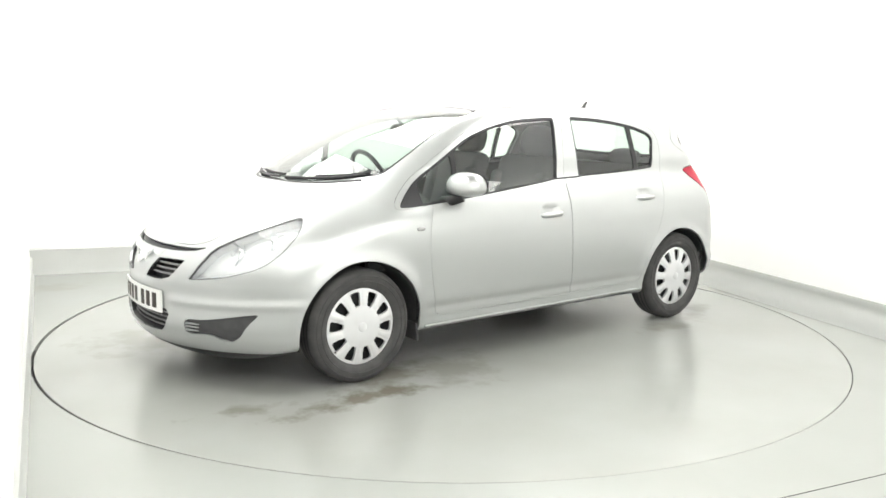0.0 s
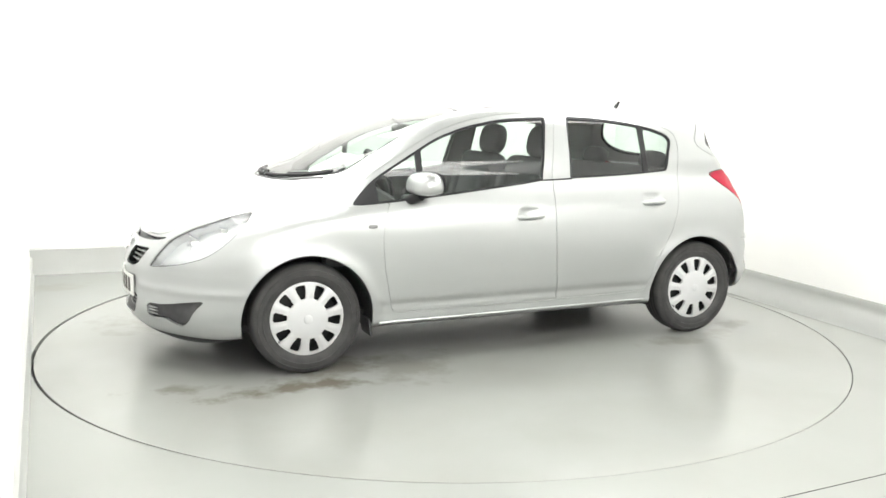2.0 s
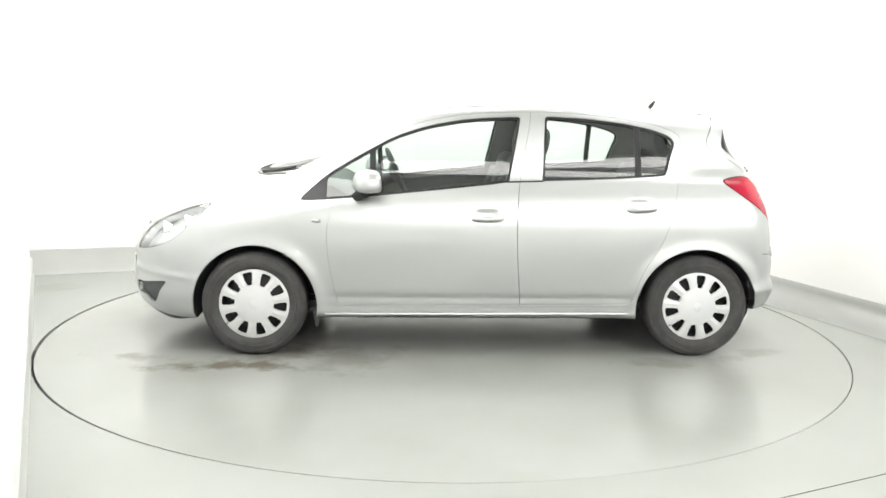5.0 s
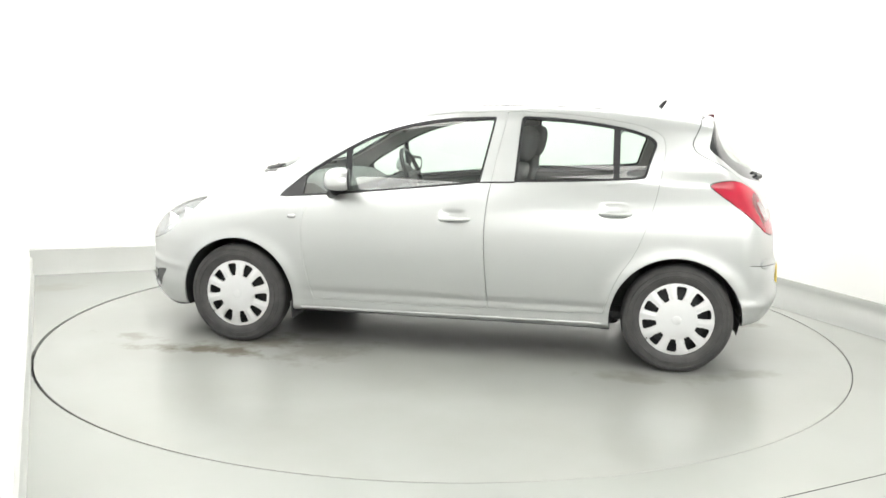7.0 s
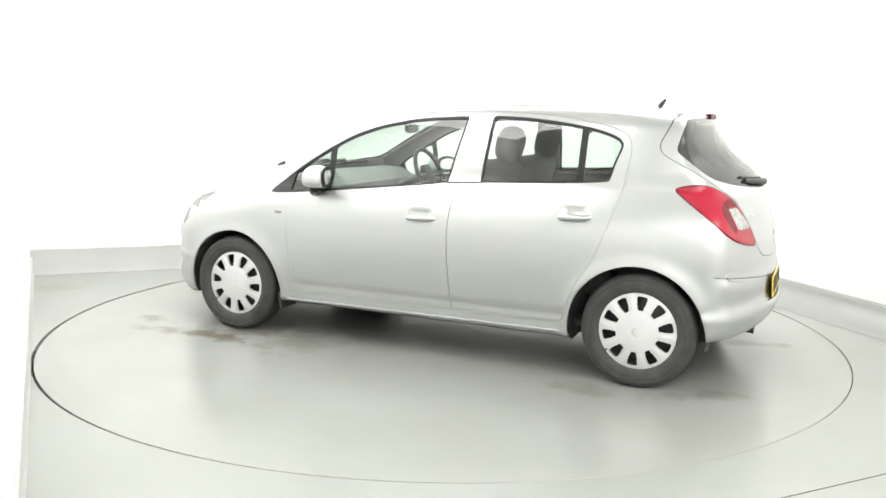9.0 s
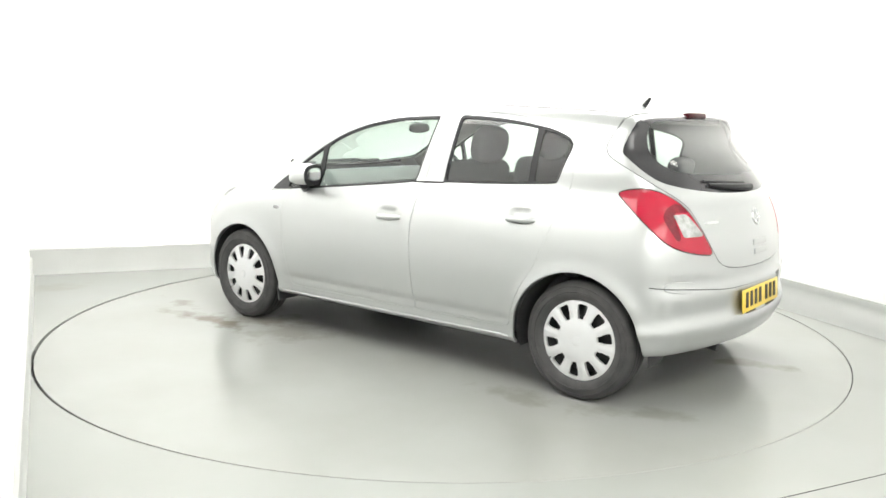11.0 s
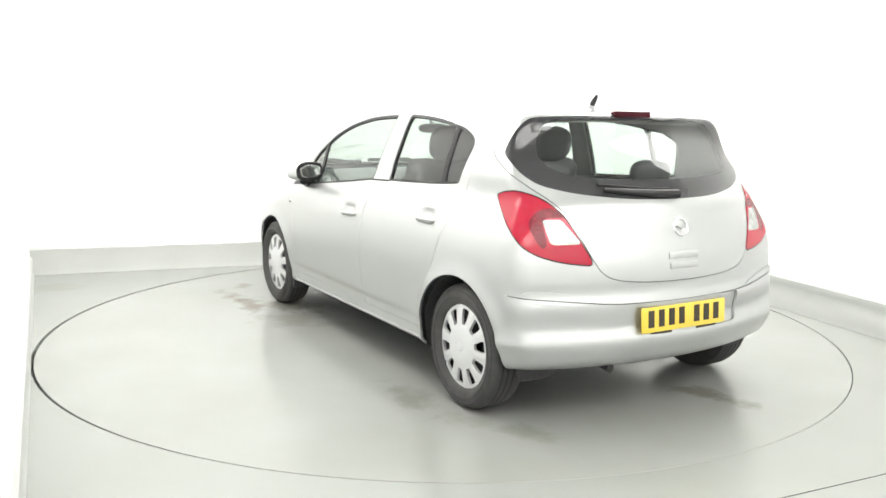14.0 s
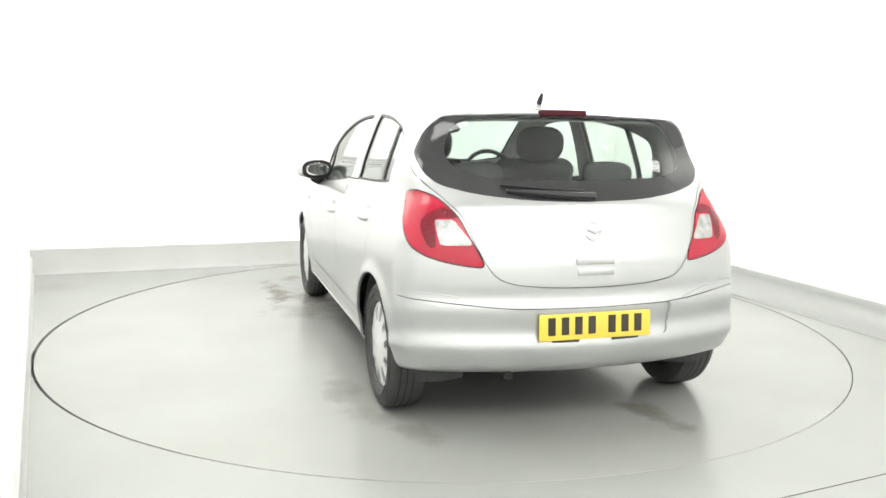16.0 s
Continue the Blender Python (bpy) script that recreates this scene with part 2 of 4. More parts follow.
    wall("wall_east", (RIGHT, BACK), (RIGHT, NEAR), "plain white studio wall with coved foot", 0.24, 0.157)
    wall("wall_south", (RIGHT, NEAR), LEFT_NEAR, "plain white studio wall behind the camera")
    wall("wall_west", LEFT_NEAR, LEFT_FAR, "plain white studio wall running beside the camera", cove_h=0.15)
    bm = slab([room_point(*q) for q in ((-3.0, 2.7), (-2.3, -5.95), (3.0, -5.95), (3.0, 2.7))], ROOM_H + 0.002, ROOM_H + 0.12)
    tagged(part("ceiling", bm, M_WALL, smooth=False), "plain white studio ceiling", "ceiling", kind="structure")


def build_ceiling_lights():
    first = None
    # panels out of view, their rows chosen for how they light the car
    for row, columns in ((-4.75, (-1.2, 0.35, 1.9)), (-0.85, (-1.65, 2.0)), (1.3, (-1.7, 0.15, 2.0))):
        for a in columns:
            b = row
            m = Matrix.Translation((*room_point(a, b), ROOM_H)) @ pose(0, 0, 0, 0, 0, ROOM_TURN)
            if first:
                copy_thing(first, m)
                continue
            first = new("ceiling_light")
            first.matrix_basis = m
            bm = bmesh.new()
            for sx, sy, x, y in ((1.5, 0.04, 0, 0.92), (1.5, 0.04, 0, -0.92), (0.04, 1.8, 0.73, 0), (0.04, 1.8, -0.73, 0)):
                box(sx, sy, 0.07, Matrix.Translation((x, y, -0.035)), 0.004, bm)
            part("frame", bm, M_WALL, first)
            part("diffuser", box(1.418, 1.798, 0.02, Matrix.Translation((0, 0, -0.045))), M_GLOW, first, "glowing white diffuser")
            tagged(first, "white rectangular light panel glowing on the ceiling", "ceiling light", "ceiling lights")


build_room()
build_ceiling_lights()


# ---- the turntable ----
def build_turntable():
    disc = new("turntable")
    stain(M_DISC, [(1.22, 0.95, 0.42, 0.12, 1.0, 4), (1.75, 0.79, 0.25, 0.08, 0.6, -10), (0.95, 0.70, 0.35, 0.22, 0.7, 0), (0.55, 0.80, 0.35, 0.25, 0.4, 60),
                   (1.75, -0.70, 0.35, 0.35, 0.35, 0), (-1.85, -0.45, 0.22, 0.10, 0.7, 20), (-1.75, 0.72, 0.25, 0.10, 0.35, 40),
                   (-1.2, 0.9, 0.3, 0.12, 0.4, 0)], (0.150, 0.140, 0.112))
    bm = lathe([(0.001, -0.003), (0.7, -0.003), (1.5, -0.003), (DISC_R - 0.002, -0.003), (DISC_R, -0.005), (DISC_R, -0.05)], 180, "z")
    part("deck", bm, M_DISC, disc, "grey painted round deck with tyre stains")
    # joints between the deck's sheets
    for x0, y0, x1, y1 in ((0.44, 0.78, 0.45, 0.88), (0.45, 0.88, 0.50, 0.96)):
        a, b = Vector((x0, y0, -0.003)), Vector((x1, y1, -0.003))
        d = (b - a).normalized()
        part("deck_joint", box((b - a).length, 0.0016, 0.002, Matrix.Translation((a + b) / 2) @ Matrix.Rotation(math.atan2(d.y, d.x), 4, "Z")), M_SCRATCH, disc, "faint scratch in the deck", False)
    return tagged(disc, "grey round car turntable flush with the floor", "turntable")


turntable = build_turntable()


# ---- the car's form ----
def spline(xs, ys, x):
    """Smooth curve (Catmull-Rom) through the points, flat beyond the ends."""
    xs, ys = np.asarray(xs, float), np.asarray(ys, float)
    m = np.gradient(ys, xs)
    x = np.clip(x, xs[0], xs[-1])
    i = np.clip(np.searchsorted(xs, x) - 1, 0, len(xs) - 2)
    h = xs[i + 1] - xs[i]
    s = (x - xs[i]) / h
    return ((2 * s**3 - 3 * s**2 + 1) * ys[i] + (s**3 - 2 * s**2 + s) * h * m[i]
            + (3 * s**2 - 2 * s**3) * ys[i + 1] + (s**3 - s**2) * h * m[i + 1])


def smax(a, b, k):
    h = np.maximum(k - np.abs(a - b), 0) / k
    return np.maximum(a, b) + h * h * k / 4


def step(a, b, x):
    s = np.clip((x - a) / (b - a), 0, 1)
    return s * s * (3 - 2 * s)


TOP_X = (-1.70, -1.50, -1.40, -1.25, -1.10, -0.75, -0.40, -0.05, 0.20, 0.36, 0.50, 0.69, 0.80, 0.99, 1.15, 1.28, 1.33, 1.40, 1.53, 1.70, 1.87, 1.96, 2.04, 2.10, 2.16)
TOP_Z = (1.325, 1.362, 1.376, 1.390, 1.402, 1.426, 1.436, 1.428, 1.412, 1.390, 1.360, 1.294, 1.252, 1.166, 1.086, 1.012, 0.986, 0.968, 0.932, 0.872, 0.792, 0.735, 0.668, 0.600, 0.520)
SIDE_Z = (0.08, 0.15, 0.20, 0.24, 0.285, 0.34, 0.45, 0.58, 0.68, 0.76, 0.83, 0.90, 0.96, 1.00, 1.10, 1.20, 1.30, 1.36, 1.50)
SIDE_Y = (0.720, 0.765, 0.792, 0.811, 0.815, 0.827, 0.840, 0.845, 0.845, 0.838, 0.820, 0.790, 0.757, 0.735, 0.706, 0.672, 0.634, 0.608, 0.550)
NOSE_Z = (0.08, 0.12, 0.16, 0.20, 0.25, 0.30, 0.38, 0.46, 0.53, 0.60, 0.66, 0.72, 0.80)
NOSE_X = (1.80, 1.92, 2.00, 2.055, 2.093, 2.106, 2.102, 2.095, 2.100, 2.098, 2.075, 2.04, 1.99)
TAIL_Z = (0.10, 0.17, 0.21, 0.26, 0.33, 0.385, 0.46, 0.56, 0.60, 0.66, 0.74, 0.82, 0.92, 0.98, 1.02, 1.07, 1.17, 1.30, 1.36, 1.45)
TAIL_X = (-1.66, -1.73, -1.785, -1.812, -1.848, -1.866, -1.848, -1.846, -1.834, -1.830, -1.820, -1.800, -1.775, -1.758, -1.728, -1.692, -1.604, -1.482, -1.455, -1.43)
HANDLES = ((-0.040, 0.792), (-0.905, 0.852))
WHEEL_X, WHEEL_Z, ARCH_R = 1.2555, 0.2905, 0.347


def side_width(x, z):
    """Half width of the body at x and height z."""
    w = spline(SIDE_Z, SIDE_Y, z)
    w = w - 0.030 * step(0.9, 1.75, x) * step(0.35, 0.8, z) - 0.012 * step(0.6, 1.3, x)
    w = w - 0.055 * step(0.55, 1.25, x) * step(0.80, 0.98, z)
    w = w - 0.02 * step(-1.0, -1.8, x) + 0.022 * step(-0.95, -1.35, x) * step(0.98, 1.1, z)
    for c in (WHEEL_X - 0.005, -WHEEL_X + 0.012):
        r = np.hypot(x - c, z - 0.28)
        w = w + 0.016 * np.exp(-((r - ARCH_R) / 0.05) ** 2) * step(0.75, 0.55, z)
    w = w + 0.010 * np.exp(-((z - 0.385) / 0.028) ** 2) * step(-1.48, -1.58, x)
    w = w + 0.008 * np.exp(-((z - 0.435) / 0.022) ** 2) * step(1.58, 1.70, x)
    for hx, hz in HANDLES:
        w = w - 0.016 * np.exp(-((x - hx - 0.005) / 0.060) ** 4 - ((z - hz - 0.012) / 0.030) ** 4)
    w = w - 0.008 * np.exp(-((z - 0.335) / 0.022) ** 2) * step(0.92, 0.75, x) * step(-1.0, -0.8, x)
    return w + 0.002 * np.exp(-((z - 0.58) / 0.07) ** 2) * step(1.0, 0.6, x) * step(-1.1, -0.7, x)


def body_field(x, y, z):
    """Below zero inside the car's outer skin."""
    y = np.abs(y)
    front = step(0.15, 0.9, x)
    bow = 0.46 * front - 0.20 * step(1.35, 1.8, x)
    top = z - (spline(TOP_X, TOP_Z, x + bow * y * y) - (0.095 - 0.03 * front - 0.040 * step(-0.7, -1.3, x)) * y * y)
    side = y - side_width(x, z)
    nose = x - (spline(NOSE_Z, NOSE_X, z) + 0.008 * np.exp(-((z - 0.435) / 0.022) ** 2) * step(0.26, 0.36, y) - 0.50 * y * y - 0.35 * y**4)
    tail = spline(TAIL_Z, TAIL_X, z) + (0.245 + 0.12 * step(0.8, 1.05, z) - 0.22 * step(1.15, 1.34, z)) * y * y + 0.04 * y**4 - x
    under = 0.205 - 0.085 * step(1.5, 1.9, x) + 0.064 * step(-1.42, -1.62, x) - z
    f = smax(top, side, 0.09 + 0.10 * step(0.7, 1.3, x))
    f = smax(f, nose, 0.13)
    f = smax(f, tail, 0.03 + 0.055 * step(1.2, 0.9, z))
    return smax(f, under, 0.05)


# ---- the car's outer skin, cut into its panels (x forward, y to its left side, z up) ----
class Skin:
    def __init__(self, v, n, f):
        self.v, self.n, self.f = v, n, f

    def tidy(self):
        used, back = np.unique(self.f, return_inverse=True)
        return Skin(self.v[used], self.n[used], back.reshape(-1, 3))


def field_normals(v):
    e = 0.002
    g = np.stack([body_field(*(v + d).T) - body_field(*(v - d).T) for d in np.eye(3) * e], 1)
    return g / np.linalg.norm(g, axis=1, keepdims=True)


def make_skin(cell=0.017):
    lo, hi = np.array([-1.98, -0.92, 0.06]), np.array([2.20, 0.92, 1.52])
    n = np.ceil((hi - lo) / cell).astype(int)
    points, faces, base = [], [], 0
    for axis in range(3):
        a, b = [k for k in range(3) if k != axis]
        for end in (lo[axis], hi[axis]):
            u, w = np.meshgrid(np.linspace(lo[a], hi[a], n[a] + 1), np.linspace(lo[b], hi[b], n[b] + 1), indexing="ij")
            p = np.empty((u.size, 3))
            p[:, a], p[:, b], p[:, axis] = u.ravel(), w.ravel(), end
            i = np.arange(u.size).reshape(u.shape)
            q = np.stack([i[:-1, :-1], i[1:, :-1], i[1:, 1:], i[:-1, 1:]], -1).reshape(-1, 4)
            if (end == hi[axis]) == (axis == 1):
                q = q[:, ::-1]
            points.append(p)
            faces.append(q + base)
            base += len(p)
    p, q = np.concatenate(points), np.concatenate(faces)
    key, back = np.unique(np.round(p * 1e5).astype(np.int64), axis=0, return_inverse=True)
    p, q = key / 1e5, back.reshape(-1)[q]
    inner = np.stack([0.84 * p[:, 0], 0.5 * p[:, 1], 0.52 + 0.10 * (p[:, 2] - 0.52)], 1)
    a, b = np.zeros(len(p)), np.ones(len(p))
    for _ in range(30):
        m = (a + b) / 2
        inside = body_field(*(inner + (p - inner) * m[:, None]).T) < 0
        a, b = np.where(inside, m, a), np.where(inside, b, m)
    v = inner + (p - inner) * a[:, None]
    f = np.concatenate([q[:, (0, 1, 2)], q[:, (0, 2, 3)]])
    return Skin(v, field_normals(v), f)


def cut(s, d):
    """Splits a skin along d = 0: the part below zero, and the rest."""
    d = np.where(np.abs(d) < 1e-5, 1e-5, d)
    neg = d[s.f] < 0
    count = neg.sum(1)
    inside, outside, mixed = s.f[count == 3], s.f[count == 0], s.f[(count == 1) | (count == 2)]
    if not len(mixed):
        return Skin(s.v, s.n, inside), Skin(s.v, s.n, outside)
    mn = d[mixed] < 0
    lone = np.where((mn.sum(1) == 1)[:, None], mn, ~mn).argmax(1)
    r = np.arange(len(mixed))
    a, b, c = mixed[r, lone], mixed[r, (lone + 1) % 3], mixed[r, (lone + 2) % 3]
    pairs = np.concatenate([np.stack([a, b], 1), np.stack([a, c], 1)])
    pairs.sort(1)
    edge, back = np.unique(pairs, axis=0, return_inverse=True)
    back = back.reshape(-1)
    t = d[edge[:, 0]] / (d[edge[:, 0]] - d[edge[:, 1]])
    nv = s.v[edge[:, 0]] + (s.v[edge[:, 1]] - s.v[edge[:, 0]]) * t[:, None]
    nn = s.n[edge[:, 0]] + (s.n[edge[:, 1]] - s.n[edge[:, 0]]) * t[:, None]
    nn /= np.linalg.norm(nn, axis=1, keepdims=True)
    v, n = np.concatenate([s.v, nv]), np.concatenate([s.n, nn])
    ab, ac = len(s.v) + back[:len(mixed)], len(s.v) + back[len(mixed):]
    tip = np.stack([a, ab, ac], 1)
    rest = np.concatenate([np.stack([ab, b, c], 1), np.stack([ab, c, ac], 1)])
    tip_in = d[a] < 0
    both = np.concatenate([tip_in, tip_in])
    inside = np.concatenate([inside, tip[tip_in], rest[~both]])
    outside = np.concatenate([outside, tip[~tip_in], rest[both]])
    return Skin(v, n, inside), Skin(v, n, outside)


def join(a, b):
    return Skin(np.concatenate([a.v, b.v]), np.concatenate([a.n, b.n]), np.concatenate([a.f, b.f + len(a.v)]))


def rounded(points, times=2):
    """Chaikin's corner cutting of a closed outline."""
    p = np.asarray(points, float)
    for _ in range(times):
        q = np.roll(p, -1, 0)
        p = np.stack([0.8 * p + 0.2 * q, 0.2 * p + 0.8 * q], 1).reshape(-1, 2)
    return p


def outline_distance(points, u, v):
    """Signed distance to a closed outline, below zero inside."""
    p = np.asarray(points, float)
    q = np.roll(p, -1, 0)
    best, inside = np.full(u.shape, 1e9), np.zeros(u.shape, bool)
    for (ax, ay), (bx, by) in zip(p, q):
        ex, ey = bx - ax, by - ay
        t = np.clip(((u - ax) * ex + (v - ay) * ey) / (ex * ex + ey * ey + 1e-12), 0, 1)
        best = np.minimum(best, (u - ax - t * ex) ** 2 + (v - ay - t * ey) ** 2)
        if abs(ey) > 1e-12:
            inside ^= ((ay > v) != (by > v)) & (u < ex * (v - ay) / ey + ax)
    return np.where(inside, -1, 1) * np.sqrt(best)


def line_distance(points, u, v):
    p = np.asarray(points, float)
    best = np.full(u.shape, 1e9)
    for (ax, ay), (bx, by) in zip(p, p[1:]):
        ex, ey = bx - ax, by - ay
        t = np.clip(((u - ax) * ex + (v - ay) * ey) / (ex * ex + ey * ey), 0, 1)
        best = np.minimum(best, (u - ax - t * ex) ** 2 + (v - ay - t * ey) ** 2)
    return np.sqrt(best)


def side_view(s):
    return s.v[:, 0], s.v[:, 2], np.abs(s.v[:, 1]) > 0.36


def front_view(s):
    return np.abs(s.v[:, 1]), s.v[:, 2], s.v[:, 0] > 1.70


def rear_view(s):
    """Along the tail round its corner, and up."""
    return np.abs(s.v[:, 1]) + 0.8 * (s.v[:, 0] + 1.4), s.v[:, 2], s.v[:, 0] < -1.1


def top_view(s):
    return s.v[:, 0], np.abs(s.v[:, 1]), (s.v[:, 2] > 0.62) & (s.n[:, 2] > 0.05)


def region(s, view, points, grow=0.0, times=2):
    u, v, ok = view(s)
    return np.where(ok, outline_distance(rounded(points, times), u, v) - grow, 1.0)


def split_sides(s):
    return cut(s, -s.v[:, 1])


def panel(name, s, material, parent, label="", lift=0.0, thick=0.012):
    """A sheet of the skin as an object with folded-in edges."""
    s = s.tidy()
    if not len(s.f):
        return None
    v = s.v + s.n * lift
    e = np.concatenate([s.f[:, (0, 1)], s.f[:, (1, 2)], s.f[:, (2, 0)]])
    key = np.sort(e, 1)
    _, first, count = np.unique(key, axis=0, return_index=True, return_counts=True)
    rim = e[first[count == 1]]
    verts, normals, faces = [v], [s.n], [s.f]
    if thick and len(rim):
        k = len(v)
        a, b = rim[:, 0], rim[:, 1]
        out = np.cross(v[b] - v[a], s.n[a])
        out /= np.linalg.norm(out, axis=1, keepdims=True) + 1e-12
        verts += [v[a], v[b], v[b] - s.n[b] * thick, v[a] - s.n[a] * thick]
        normals += [out * (1 if thick > 0 else -1)] * 4
        m = len(rim)
        i = np.arange(m)
        faces += [np.stack([k + i + m, k + i, k + i + 2 * m], 1), np.stack([k + i, k + i + 3 * m, k + i + 2 * m], 1)]
    return mesh_object(name, np.concatenate(verts), np.concatenate(faces), material, parent, label, np.concatenate(normals))


def islands(s):
    """The connected pieces of a skin."""
    s = s.tidy()
    mark = np.arange(len(s.v))
    while True:
        low = mark[s.f].min(1)
        after = mark.copy()
        for k in range(3):
            np.minimum.at(after, s.f[:, k], low)
        after = after[after]
        if (after == mark).all():
            break
        mark = after
    ids = mark[s.f[:, 0]]
    return [Skin(s.v, s.n, s.f[ids == i]) for i in np.unique(ids)]


def shut_and_crease_lines(strip, parent):
    for piece in islands(strip):
        if len(piece.f) > 12:
            panel("shut_or_crease_line", piece, M_SEAM, parent, lift=-0.008, thick=0)


FRONT_WINDOW = [(1.005, 0.868), (0.71, 0.890), (0.30, 0.930), (-0.162, 0.980), (-0.170, 1.00), (-0.236, 1.335), (-0.232, 1.350), (0.065, 1.334), (0.29, 1.292), (0.483, 1.228), (0.673, 1.122), (0.862, 1.008), (0.985, 0.900)]
REAR_WINDOW = [(-0.352, 0.9915), (-0.372, 0.9925), (-0.60, 1.000), (-0.85, 1.012), (-1.052, 1.027), (-1.065, 1.045), (-1.088, 1.135), (-1.118, 1.215), (-1.085, 1.255), (-0.975, 1.293), (-0.79, 1.325), (-0.60, 1.345), (-0.40, 1.353), (-0.380, 1.352), (-0.374, 1.338), (-0.354, 1.010)]
FRONT_DOOR = [(0.795, 0.886), (0.82, 0.84), (0.847, 0.746), (0.850, 0.66), (0.838, 0.52), (0.803, 0.353), (0.785, 0.288), (0.70, 0.283), (-0.21, 0.288), (-0.233, 0.291), (-0.233, 0.33), (-0.213, 0.55), (-0.205, 0.74), (-0.222, 0.975), (-0.300, 1.365), (-0.285, 1.378), (0.06, 1.362), (0.30, 1.320), (0.50, 1.250), (0.69, 1.145), (0.885, 1.022), (1.02, 0.905), (1.03, 0.862), (0.90, 0.868)]
REAR_DOOR = [(-0.222, 0.975), (-0.205, 0.74), (-0.213, 0.55), (-0.233, 0.33), (-0.235, 0.292), (-0.26, 0.29), (-0.83, 0.298), (-0.866, 0.305), (-0.880, 0.36), (-0.928, 0.50), (-1.022, 0.64), (-1.082, 0.80), (-1.136, 1.00), (-1.162, 1.20), (-1.135, 1.27), (-1.02, 1.315), (-0.80, 1.350), (-0.60, 1.370), (-0.300, 1.380), (-0.290, 1.365)]
HEADLAMP = [(1.500, 0.842), (1.510, 0.828), (1.570, 0.763), (1.648, 0.690), (1.747, 0.618), (1.87, 0.573), (1.965, 0.550), (1.990, 0.546), (1.998, 0.548), (1.992, 0.562), (1.958, 0.620), (1.890, 0.695), (1.773, 0.762), (1.62, 0.820), (1.520, 0.843)]
BONNET = [(2.3, -0.2), (2.3, 0.10), (1.985, 0.17), (1.945, 0.34), (1.873, 0.452), (1.62, 0.530), (1.40, 0.60), (1.17, 0.655), (1.09, 0.63), (1.20, 0.48), (1.295, 0.28), (1.335, 0.10), (1.34, -0.2)]
WINDSCREEN = [(1.335, -0.2), (1.335, 0.05), (1.31, 0.20), (1.262, 0.33), (1.16, 0.48), (1.04, 0.59), (0.98, 0.612), (0.826, 0.603), (0.62, 0.583), (0.42, 0.555), (0.30, 0.520), (0.262, 0.47), (0.25, 0.25), (0.245, -0.2)]
REAR_GLASS = [(-0.7, 0.996), (-0.28, 0.996), (0.0, 1.000), (0.30, 1.024), (0.50, 1.057), (0.605, 1.106), (0.682, 1.166), (0.702, 1.190), (0.697, 1.212), (0.655, 1.280), (0.59, 1.338), (0.55, 1.350), (0.34, 1.357), (0.1, 1.363), (-0.7, 1.366)]
CLEAR_GLASS = [(-0.7, 1.078), (-0.1, 1.080), (0.2, 1.088), (0.37, 1.105), (0.47, 1.14), (0.525, 1.19), (0.53, 1.25), (0.50, 1.31), (0.44, 1.340), (0.3, 1.346), (-0.7, 1.352)]
TAIL_LAMP = [(0.742, 1.010), (0.69, 1.030), (0.62, 1.038), (0.52, 1.021), (0.43, 0.985), (0.35, 0.935), (0.29, 0.87), (0.165, 0.722), (0.30, 0.733), (0.40, 0.748), (0.50, 0.772), (0.585, 0.81), (0.665, 0.885), (0.715, 0.96)]
TAIL_CLEAR = [(0.472, 0.914), (0.466, 0.918), (0.376, 0.920), (0.368, 0.914), (0.258, 0.824), (0.262, 0.818), (0.412, 0.817), (0.424, 0.824)]
TAIL_BAND = [(0.555, 0.900), (0.52, 0.945), (0.44, 0.972), (0.365, 0.945), (0.352, 0.925), (0.48, 0.928), (0.435, 0.812), (0.475, 0.800)]
RUB_STRIP = [(0.575, 0.585), (0.565, 0.622), (0.46, 0.624), (0.34, 0.612), (0.20, 0.588), (0.105, 0.562), (0.24, 0.561), (0.43, 0.567)]
TAILGATE = [(-0.9, 0.637), (-0.27, 0.638), (-0.10, 0.643), (0.03, 0.655), (0.10, 0.672), (0.155, 0.706), (0.285, 0.870), (0.34, 0.94), (0.43, 0.992), (0.55, 1.045), (0.68, 1.11), (0.765, 1.17), (0.77, 1.22), (0.71, 1.30), (0.63, 1.366), (0.3, 1.384), (-0.9, 1.394)]
SLOT = [(-0.3, 0.684), (0.2, 0.688), (0.36, 0.690), (0.455, 0.700), (0.38, 0.674), (0.2, 0.664), (-0.3, 0.660)]
GRILLE = [(0.095, 0.528), (0.120, 0.565), (0.165, 0.624), (0.26, 0.630), (0.368, 0.634), (0.348, 0.590), (0.305, 0.545), (0.24, 0.527), (0.16, 0.523)]
LOWER_GRILLE = [(-0.4, 0.262), (0.15, 0.263), (0.265, 0.270), (0.315, 0.384), (0.15, 0.388), (-0.4, 0.388)]
FOG_RECESS = [(0.40, 0.352), (0.52, 0.358), (0.70, 0.398), (0.705, 0.39), (0.675, 0.345), (0.648, 0.285), (0.615, 0.256), (0.57, 0.262), (0.53, 0.29), (0.41, 0.278)]
PLATE_RECESS = [(-0.9, 0.412), (0.00, 0.415), (0.03, 0.44), (0.055, 0.55), (0.03, 0.556), (-0.9, 0.553)]


